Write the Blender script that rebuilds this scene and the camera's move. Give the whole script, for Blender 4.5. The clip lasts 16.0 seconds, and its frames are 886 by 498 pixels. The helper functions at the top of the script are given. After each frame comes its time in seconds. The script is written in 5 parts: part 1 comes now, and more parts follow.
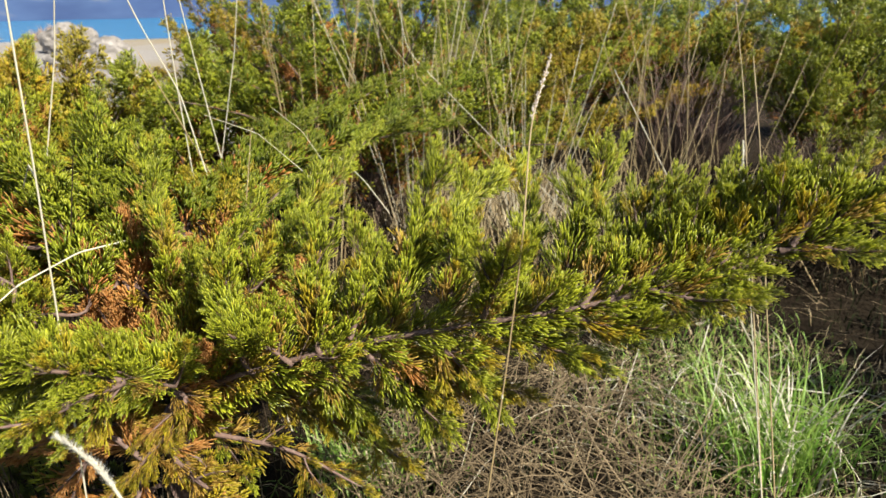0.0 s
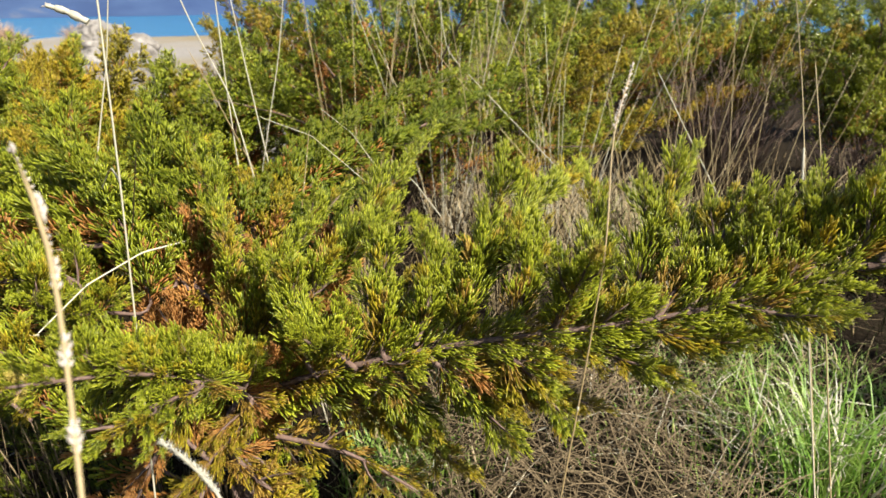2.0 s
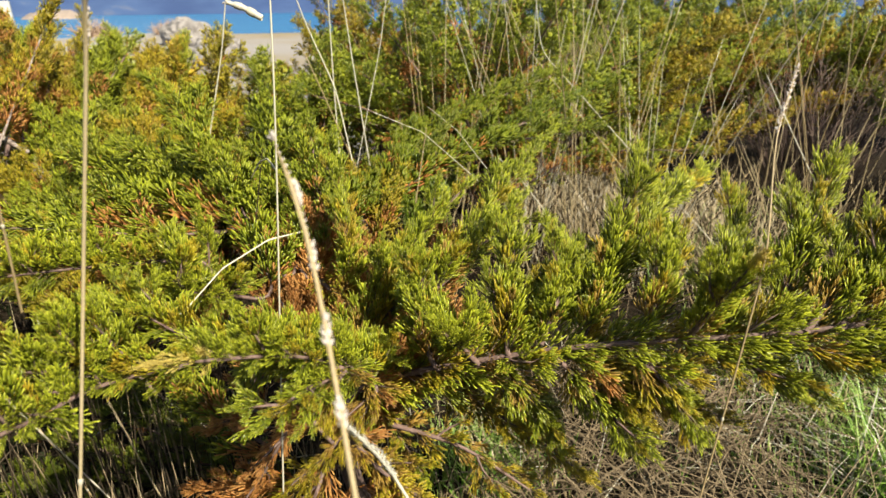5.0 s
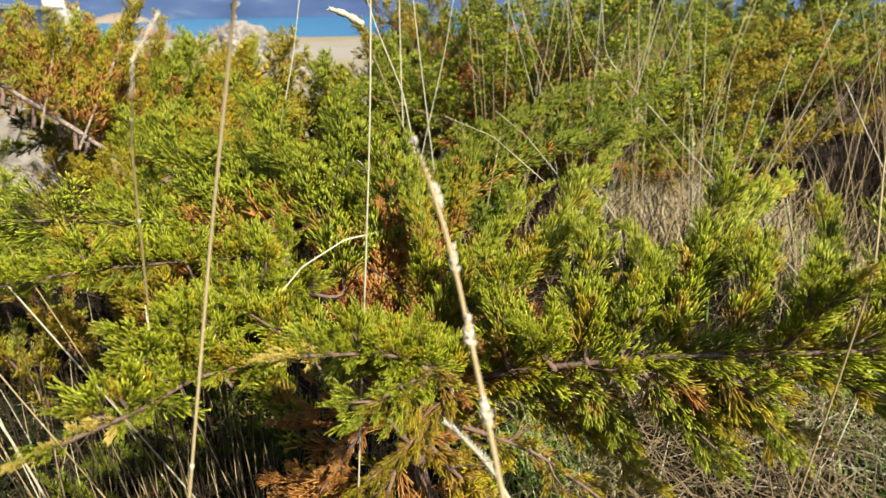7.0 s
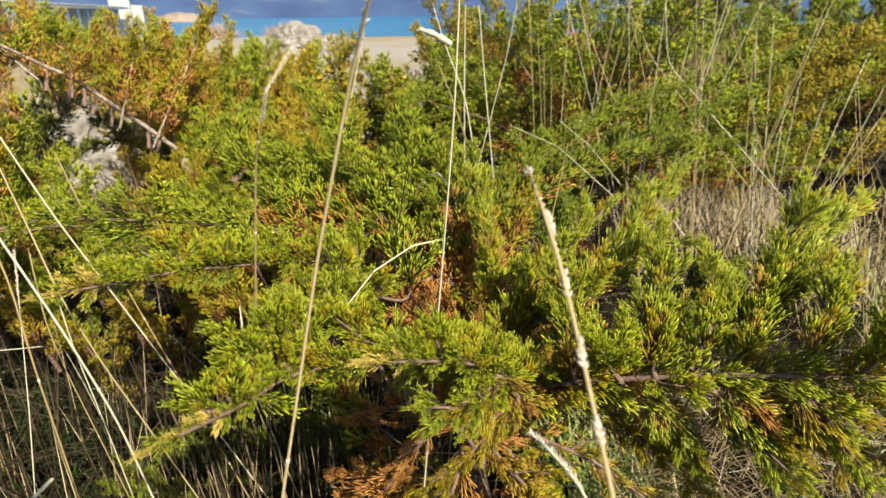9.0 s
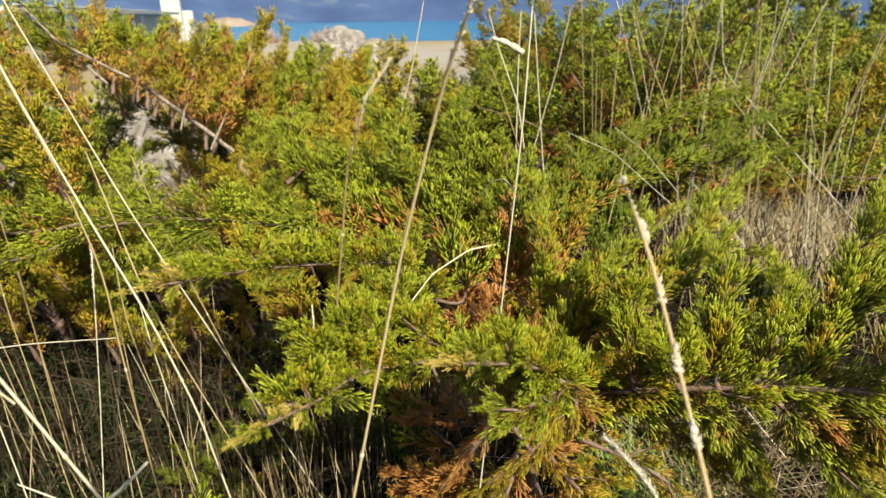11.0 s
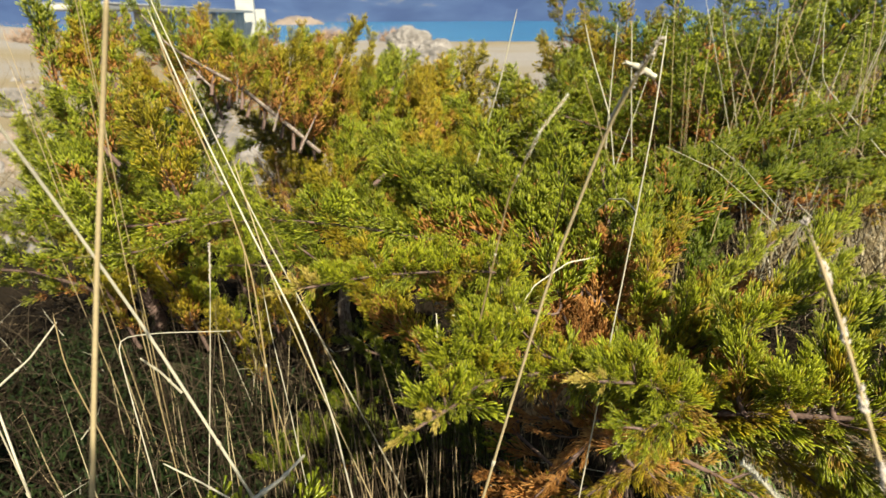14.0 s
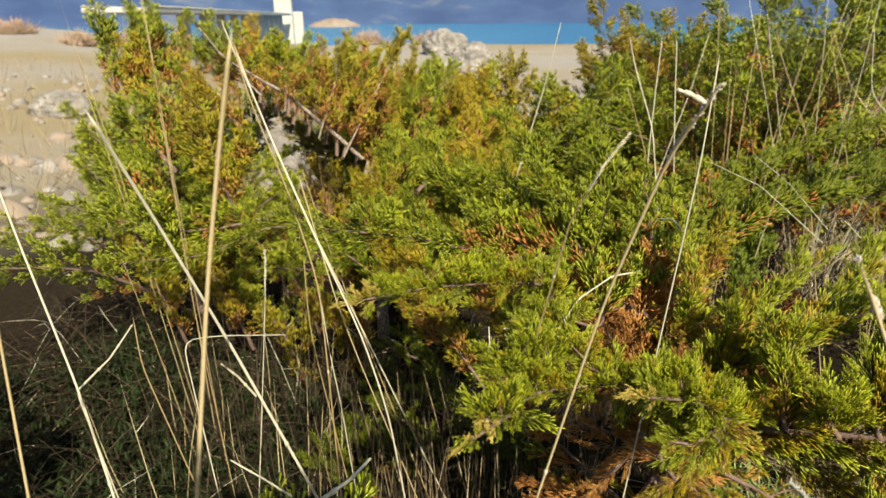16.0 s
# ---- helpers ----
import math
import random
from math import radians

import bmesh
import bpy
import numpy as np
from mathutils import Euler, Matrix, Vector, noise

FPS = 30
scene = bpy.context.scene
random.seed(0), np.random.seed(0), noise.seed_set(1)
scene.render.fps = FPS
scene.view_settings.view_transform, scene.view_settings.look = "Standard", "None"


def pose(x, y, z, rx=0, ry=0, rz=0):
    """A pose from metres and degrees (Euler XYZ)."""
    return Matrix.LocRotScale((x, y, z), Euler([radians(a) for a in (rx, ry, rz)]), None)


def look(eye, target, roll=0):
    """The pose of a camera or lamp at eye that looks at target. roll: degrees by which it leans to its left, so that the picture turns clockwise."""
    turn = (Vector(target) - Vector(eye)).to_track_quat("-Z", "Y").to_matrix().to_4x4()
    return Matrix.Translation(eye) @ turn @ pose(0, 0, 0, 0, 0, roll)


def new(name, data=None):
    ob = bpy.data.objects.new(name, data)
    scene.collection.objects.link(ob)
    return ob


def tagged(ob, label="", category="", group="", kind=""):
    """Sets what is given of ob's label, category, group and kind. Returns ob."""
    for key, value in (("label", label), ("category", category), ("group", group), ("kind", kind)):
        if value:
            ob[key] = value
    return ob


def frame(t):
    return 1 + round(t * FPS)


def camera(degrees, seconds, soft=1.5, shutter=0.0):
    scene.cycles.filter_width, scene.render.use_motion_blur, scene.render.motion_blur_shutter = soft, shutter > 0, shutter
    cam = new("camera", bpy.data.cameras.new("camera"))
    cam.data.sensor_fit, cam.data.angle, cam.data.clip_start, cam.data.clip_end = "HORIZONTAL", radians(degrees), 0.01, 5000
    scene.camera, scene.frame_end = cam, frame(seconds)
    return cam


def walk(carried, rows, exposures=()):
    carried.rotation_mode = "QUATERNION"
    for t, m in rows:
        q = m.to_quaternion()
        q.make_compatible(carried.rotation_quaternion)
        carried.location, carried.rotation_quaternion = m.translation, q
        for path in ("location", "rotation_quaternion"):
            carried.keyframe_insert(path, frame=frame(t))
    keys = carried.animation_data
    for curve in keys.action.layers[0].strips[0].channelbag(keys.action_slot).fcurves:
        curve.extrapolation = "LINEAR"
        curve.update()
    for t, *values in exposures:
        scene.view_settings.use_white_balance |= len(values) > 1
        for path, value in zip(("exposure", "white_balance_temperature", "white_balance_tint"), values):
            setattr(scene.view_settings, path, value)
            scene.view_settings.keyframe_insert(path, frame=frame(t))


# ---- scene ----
cam = camera(72.8, 16.0, soft=1.5)
PATH = [
    (0, (0.082, -0.016, 0.95), (-0.028, 1.833, 0.196), -0.9),
    (0.5, (0.066, -0.014, 0.953), (-0.056, 1.833, 0.197), -0.9),
    (1, (0.051, -0.013, 0.954), (-0.088, 1.833, 0.197), -0.8),
    (1.5, (0.043, -0.014, 0.956), (-0.112, 1.83, 0.197), -0.8),
    (2, (0.034, -0.014, 0.957), (-0.139, 1.829, 0.2), -0.7),
    (2.5, (0.024, -0.016, 0.96), (-0.169, 1.824, 0.202), -0.7),
    (3, (0.013, -0.02, 0.963), (-0.206, 1.818, 0.204), -0.7),
    (3.5, (0.0, -0.024, 0.964), (-0.253, 1.81, 0.205), -0.7),
    (4, (-0.013, -0.025, 0.961), (-0.308, 1.802, 0.202), -0.7),
    (4.2, (-0.017, -0.024, 0.96), (-0.329, 1.8, 0.199), -0.7),
    (6.3, (-0.057, -0.034, 0.954), (-0.513, 1.764, 0.207), -0.5),
    (6.5, (-0.059, -0.035, 0.955), (-0.532, 1.76, 0.209), -0.6),
    (7, (-0.07, -0.039, 0.959), (-0.578, 1.746, 0.213), -0.6),
    (7.5, (-0.076, -0.041, 0.962), (-0.619, 1.733, 0.216), -0.6),
    (8, (-0.085, -0.047, 0.967), (-0.659, 1.717, 0.221), -0.6),
    (8.5, (-0.089, -0.054, 0.971), (-0.699, 1.699, 0.227), -0.6),
    (9, (-0.095, -0.06, 0.975), (-0.738, 1.682, 0.23), -0.5),
    (9.2, (-0.098, -0.064, 0.977), (-0.755, 1.673, 0.234), -0.6),
    (11.3, (-0.121, -0.083, 0.98), (-0.892, 1.61, 0.247), -0.6),
    (11.5, (-0.125, -0.087, 0.985), (-0.905, 1.601, 0.247), -0.6),
    (12, (-0.132, -0.093, 0.988), (-0.937, 1.584, 0.251), -0.5),
    (12.5, (-0.141, -0.1, 0.992), (-0.97, 1.564, 0.255), -0.5),
    (13, (-0.147, -0.102, 0.993), (-1.009, 1.547, 0.26), -0.5),
    (13.5, (-0.154, -0.109, 0.998), (-1.05, 1.522, 0.264), -0.5),
    (14, (-0.164, -0.118, 0.999), (-1.086, 1.5, 0.268), -0.3),
    (14.5, (-0.165, -0.122, 0.999), (-1.109, 1.485, 0.272), -0.3),
    (15, (-0.168, -0.126, 1.004), (-1.137, 1.466, 0.278), -0.4),
    (15.5, (-0.169, -0.134, 1.011), (-1.161, 1.445, 0.287), -0.3),
    (16, (-0.172, -0.148, 1.022), (-1.183, 1.419, 0.297), -0.4),
]
walk(cam, [(t, look(eye, target, roll)) for t, eye, target, roll in PATH], exposures=[(0.0, 1.42, 7150, 4), (6.0, 1.42, 7600, 2), (11.0, 1.37, 7900, 0), (16.0, 1.24, 8000, 0)])
# The lens is focused on the near branches, so that far shrubs and the closest stalks go soft.
cam.data.dof.use_dof = True
cam.data.dof.focus_distance = 0.64
cam.data.dof.aperture_fstop = 10.0

# ---- sky and sun ----
SUN_TO = Vector((0.58, -0.42, 0.66)).normalized()
world = bpy.data.worlds.new("sky")
scene.world = world
world.use_nodes = True
sky = world.node_tree.nodes.new("ShaderNodeTexSky")
sky.sky_type = "NISHITA"
sky.sun_disc = False
sky.sun_elevation = math.asin(SUN_TO.z)
sky.sun_rotation = math.atan2(SUN_TO.x, SUN_TO.y)
world.node_tree.links.new(sky.outputs[0], world.node_tree.nodes["Background"].inputs[0])
world.node_tree.nodes["Background"].inputs[1].default_value = 0.072
sun = new("sun", bpy.data.lights.new("sun", "SUN"))
sun.data.energy = 5.0
sun.data.angle = radians(0.6)
sun.data.color = (1.0, 0.95, 0.87)
sun.matrix_world = look((0, 0, 6), Vector((0, 0, 6)) - SUN_TO)


# ---- materials ----
def material(name):
    m = bpy.data.materials.new(name)
    m.use_nodes = True
    nt = m.node_tree
    nt.nodes.clear()
    return m, nt, nt.nodes.new("ShaderNodeOutputMaterial")


def node(nt, kind, **inputs):
    n = nt.nodes.new(kind)
    for key, value in inputs.items():
        n.inputs[key.replace("_", " ")].default_value = value
    return n


def ramp(nt, source, stops):
    r = nt.nodes.new("ShaderNodeValToRGB")
    while len(r.color_ramp.elements) < len(stops):
        r.color_ramp.elements.new(0.5)
    for e, (at, col) in zip(r.color_ramp.elements, stops):
        e.position, e.color = at, (*col, 1)
    nt.links.new(source, r.inputs[0])
    return r


def mixed(nt, fac, a, b, mode="MIX"):
    m = nt.nodes.new("ShaderNodeMix")
    m.data_type, m.blend_type = "RGBA", mode
    for socket, value in ((m.inputs[0], fac), (m.inputs[6], a), (m.inputs[7], b)):
        if isinstance(value, bpy.types.NodeSocket):
            nt.links.new(value, socket)
        elif isinstance(value, tuple):
            socket.default_value = (*value, 1)
        else:
            socket.default_value = value
    return m.outputs[2]


def noise_out(nt, scale, detail=3.0, rough=0.6, kind="Object"):
    tc = nt.nodes.new("ShaderNodeTexCoord")
    n = node(nt, "ShaderNodeTexNoise", Scale=scale, Detail=detail, Roughness=rough)
    nt.links.new(tc.outputs[kind], n.inputs["Vector"])
    return n.outputs["Fac"]


def leafy(name, stops, tip, see_through, rough=0.38, shine=0.4):
    """Plant tissue: a colour that differs from twig to twig, lighter young tips, and light that shines through."""
    m, nt, out = material(name)
    geo = nt.nodes.new("ShaderNodeNewGeometry")
    info = nt.nodes.new("ShaderNodeObjectInfo")
    add = nt.nodes.new("ShaderNodeMath")
    add.operation = "MULTIPLY_ADD"
    nt.links.new(info.outputs["Random"], add.inputs[0])
    add.inputs[1].default_value = 0.45
    half = nt.nodes.new("ShaderNodeMath")
    half.operation = "MULTIPLY"
    half.inputs[1].default_value = 0.55
    nt.links.new(geo.outputs["Random Per Island"], half.inputs[0])
    nt.links.new(half.outputs[0], add.inputs[2])
    col = ramp(nt, add.outputs[0], stops).outputs[0]
    age = nt.nodes.new("ShaderNodeAttribute")
    age.attribute_name = "young"
    col = mixed(nt, age.outputs["Fac"], col, tip)
    spots = noise_out(nt, 900.0, 2.0)
    col = mixed(nt, 0.35, col, ramp(nt, spots, ((0.3, (0.45, 0.45, 0.45)), (0.7, (1.3, 1.3, 1.3)))).outputs[0], "MULTIPLY")
    bs = node(nt, "ShaderNodeBsdfPrincipled", Roughness=rough)
    nt.links.new(col, bs.inputs["Base Color"])
    bs.inputs["Specular IOR Level"].default_value = shine
    tr = nt.nodes.new("ShaderNodeBsdfTranslucent")
    nt.links.new(col, tr.inputs[0])
    mx = nt.nodes.new("ShaderNodeMixShader")
    mx.inputs[0].default_value = see_through
    nt.links.new(bs.outputs[0], mx.inputs[1])
    nt.links.new(tr.outputs[0], mx.inputs[2])
    nt.links.new(mx.outputs[0], out.inputs[0])
    return m


GREEN = leafy("juniper_green", ((0.0, (0.029, 0.070, 0.004)), (0.4, (0.059, 0.100, 0.006)), (0.75, (0.098, 0.126, 0.008)), (1.0, (0.15, 0.148, 0.010))), (0.61, 0.63, 0.058), 0.40, 0.3, 0.5)
OLIVE = leafy("juniper_olive", ((0.0, (0.06, 0.07, 0.004)), (0.45, (0.13, 0.115, 0.007)), (0.75, (0.24, 0.155, 0.012)), (1.0, (0.38, 0.18, 0.022))), (0.66, 0.53, 0.05), 0.40, 0.32, 0.45)
RUST = leafy("juniper_dry", ((0.0, (0.20, 0.060, 0.016)), (0.5, (0.41, 0.150, 0.034)), (1.0, (0.55, 0.28, 0.08))), (0.60, 0.36, 0.13), 0.40, 0.5)
FADED = leafy("juniper_faded", ((0.0, (0.14, 0.085, 0.012)), (0.5, (0.28, 0.16, 0.022)), (1.0, (0.46, 0.25, 0.05))), (0.60, 0.42, 0.11), 0.40, 0.45)
BUFF = leafy("juniper_tip", ((0.0, (0.40, 0.30, 0.05)), (1.0, (0.56, 0.42, 0.10))), (0.62, 0.50, 0.16), 0.25, 0.6)
STRAW = leafy("straw", ((0.0, (0.22, 0.145, 0.07)), (0.5, (0.31, 0.235, 0.13)), (1.0, (0.40, 0.335, 0.22))), (0.41, 0.35, 0.24), 0.15, 0.5)
PALE = leafy("bleached_straw", ((0.0, (0.34, 0.30, 0.22)), (1.0, (0.50, 0.47, 0.40))), (0.55, 0.53, 0.48), 0.15, 0.55)
GRASS = leafy("grass_green", ((0.0, (0.05, 0.16, 0.015)), (0.5, (0.12, 0.27, 0.03)), (1.0, (0.34, 0.40, 0.10))), (0.34, 0.44, 0.12), 0.40, 0.4)
MAUVE = leafy("dead_twig", ((0.0, (0.035, 0.022, 0.020)), (0.6, (0.08, 0.052, 0.046)), (1.0, (0.17, 0.115, 0.095))), (0.18, 0.13, 0.11), 0.05, 0.85, 0.1)
HUSK = leafy("seed_husk", ((0.0, (0.26, 0.21, 0.18)), (0.6, (0.38, 0.32, 0.28)), (1.0, (0.50, 0.44, 0.40))), (0.52, 0.46, 0.43), 0.2, 0.6, 0.2)
# Near-black litter: the shade under the shrubs is put into its colour.
SHADE_LITTER = leafy("shade_dark_litter", ((0.0, (0.012, 0.009, 0.007)), (0.7, (0.024, 0.017, 0.012)), (1.0, (0.09, 0.07, 0.05))), (0.06, 0.045, 0.03), 0.05, 0.9, 0.05)


def bark_material():
    m, nt, out = material("juniper_bark")
    a = noise_out(nt, 260.0, 4.0)
    b = noise_out(nt, 40.0, 3.0)
    col = ramp(nt, a, ((0.3, (0.045, 0.027, 0.024)), (0.5, (0.10, 0.065, 0.060)), (0.75, (0.22, 0.165, 0.155)))).outputs[0]
    col = mixed(nt, b, col, (0.12, 0.07, 0.055), "MIX")
    bs = node(nt, "ShaderNodeBsdfPrincipled", Roughness=0.85)
    bump = node(nt, "ShaderNodeBump", Strength=0.6, Distance=0.002)
    nt.links.new(a, bump.inputs["Height"])
    nt.links.new(bump.outputs[0], bs.inputs["Normal"])
    nt.links.new(col, bs.inputs["Base Color"])
    nt.links.new(bs.outputs[0], out.inputs[0])
    return m


def grey_bark_material():
    m, nt, out = material("weathered_bark")
    a = noise_out(nt, 120.0, 4.0)
    col = ramp(nt, a, ((0.3, (0.10, 0.06, 0.05)), (0.5, (0.20, 0.155, 0.135)), (0.7, (0.36, 0.31, 0.285)))).outputs[0]
    bs = node(nt, "ShaderNodeBsdfPrincipled", Roughness=0.8)
    bump = node(nt, "ShaderNodeBump", Strength=0.6, Distance=0.003)
    nt.links.new(a, bump.inputs["Height"])
    nt.links.new(bump.outputs[0], bs.inputs["Normal"])
    nt.links.new(col, bs.inputs["Base Color"])
    nt.links.new(bs.outputs[0], out.inputs[0])
    return m


def earth_material():
    m, nt, out = material("earth")
    fine = noise_out(nt, 60.0, 6.0, 0.7)
    broad = noise_out(nt, 1.3, 4.0)
    far = noise_out(nt, 0.12, 5.0)
    # Soil colours carry the shade below the shrubs, hence almost black.
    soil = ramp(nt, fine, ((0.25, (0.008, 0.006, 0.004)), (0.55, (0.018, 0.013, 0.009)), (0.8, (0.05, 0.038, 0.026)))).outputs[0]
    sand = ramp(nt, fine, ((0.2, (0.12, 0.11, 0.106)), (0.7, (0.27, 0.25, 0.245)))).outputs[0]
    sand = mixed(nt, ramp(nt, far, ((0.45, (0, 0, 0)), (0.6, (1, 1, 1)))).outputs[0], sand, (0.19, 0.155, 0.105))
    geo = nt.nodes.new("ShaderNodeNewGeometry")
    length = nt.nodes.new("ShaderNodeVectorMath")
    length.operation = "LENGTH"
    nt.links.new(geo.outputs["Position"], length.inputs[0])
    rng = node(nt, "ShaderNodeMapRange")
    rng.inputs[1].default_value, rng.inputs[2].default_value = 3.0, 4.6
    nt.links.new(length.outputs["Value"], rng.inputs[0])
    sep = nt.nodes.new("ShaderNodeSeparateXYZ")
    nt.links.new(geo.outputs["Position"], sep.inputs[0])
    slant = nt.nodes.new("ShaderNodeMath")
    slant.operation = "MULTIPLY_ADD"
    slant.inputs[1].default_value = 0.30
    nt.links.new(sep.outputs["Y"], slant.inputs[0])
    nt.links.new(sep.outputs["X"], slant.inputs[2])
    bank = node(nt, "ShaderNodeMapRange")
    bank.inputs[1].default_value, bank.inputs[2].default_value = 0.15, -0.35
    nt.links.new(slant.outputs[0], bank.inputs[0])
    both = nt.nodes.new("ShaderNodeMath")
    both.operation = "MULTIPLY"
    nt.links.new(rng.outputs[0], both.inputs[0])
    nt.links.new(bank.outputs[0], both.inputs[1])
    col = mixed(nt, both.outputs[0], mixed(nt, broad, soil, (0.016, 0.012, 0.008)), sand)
    bs = node(nt, "ShaderNodeBsdfPrincipled", Roughness=0.95)
    bs.inputs["Specular IOR Level"].default_value = 0.05
    bump = node(nt, "ShaderNodeBump", Strength=0.8, Distance=0.01)
    nt.links.new(fine, bump.inputs["Height"])
    nt.links.new(bump.outputs[0], bs.inputs["Normal"])
    nt.links.new(col, bs.inputs["Base Color"])
    nt.links.new(bs.outputs[0], out.inputs[0])
    return m


def plain_material(name, stops, scale, rough, bump_by=0.0, metal=0.0):
    m, nt, out = material(name)
    a = noise_out(nt, scale, 5.0)
    bs = node(nt, "ShaderNodeBsdfPrincipled", Roughness=rough, Metallic=metal)
    nt.links.new(ramp(nt, a, stops).outputs[0], bs.inputs["Base Color"])
    if bump_by:
        bump = node(nt, "ShaderNodeBump", Strength=0.5, Distance=bump_by)
        nt.links.new(a, bump.inputs["Height"])
        nt.links.new(bump.outputs[0], bs.inputs["Normal"])
    nt.links.new(bs.outputs[0], out.inputs[0])
    return m


BARK = bark_material()
GREY_BARK = grey_bark_material()
EARTH = earth_material()
WATER = plain_material("lake_water", ((0.35, (0.003, 0.085, 0.21)), (0.65, (0.006, 0.13, 0.28))), 0.03, 0.25, 0.2)
# The blue of distant haze is painted into the slope colour.
HAZE_HILL = plain_material("hazed_slope", ((0.35, (0.010, 0.030, 0.10)), (0.58, (0.022, 0.05, 0.13)), (0.70, (0.085, 0.095, 0.13))), 0.012, 0.95)
SPIT = plain_material("pale_rock", ((0.3, (0.13, 0.10, 0.085)), (0.7, (0.24, 0.19, 0.16))), 0.05, 0.95)
ROCK = plain_material("boulder", ((0.3, (0.07, 0.062, 0.058)), (0.5, (0.15, 0.135, 0.13)), (0.75, (0.27, 0.25, 0.245))), 5.0, 0.9, 0.02)
CONCRETE = plain_material("pale_concrete", ((0.3, (0.28, 0.275, 0.27)), (0.7, (0.36, 0.355, 0.35))), 0.4, 0.8)
SCRUB = plain_material("far_scrub", ((0.3, (0.16, 0.10, 0.07)), (0.7, (0.33, 0.23, 0.17))), 2.0, 0.95)


# ---- mesh helpers ----
def mesh_object(name, verts, faces, mats, parent=None, label="", slots=None, young=None, smooth=True):
    me = bpy.data.meshes.new(name)
    me.from_pydata([tuple(v) for v in verts], [], [tuple(f) for f in faces])
    for m in mats:
        me.materials.append(m)
    if slots is not None:
        me.polygons.foreach_set("material_index", np.asarray(slots, dtype=np.int32))
    if young is not None:
        me.attributes.new("young", "FLOAT", "POINT").data.foreach_set("value", np.asarray(young, dtype=np.float32))
    me.polygons.foreach_set("use_smooth", np.full(len(me.polygons), smooth))
    me.update()
    ob = new(name, me)
    ob.parent = parent
    if label:
        tagged(ob, label)
    return ob


def part(name, bm, mat, parent, label=""):
    me = bpy.data.meshes.new(name)
    bm.to_mesh(me)
    bm.free()
    me.materials.append(mat)
    ob = new(name, me)
    ob.parent = parent
    return tagged(ob, label) if label else ob


def thing(name, at, label, category, group=""):
    ob = new(name)
    ob.empty_display_size = 0.02
    ob.location = at
    return tagged(ob, label, category, group)


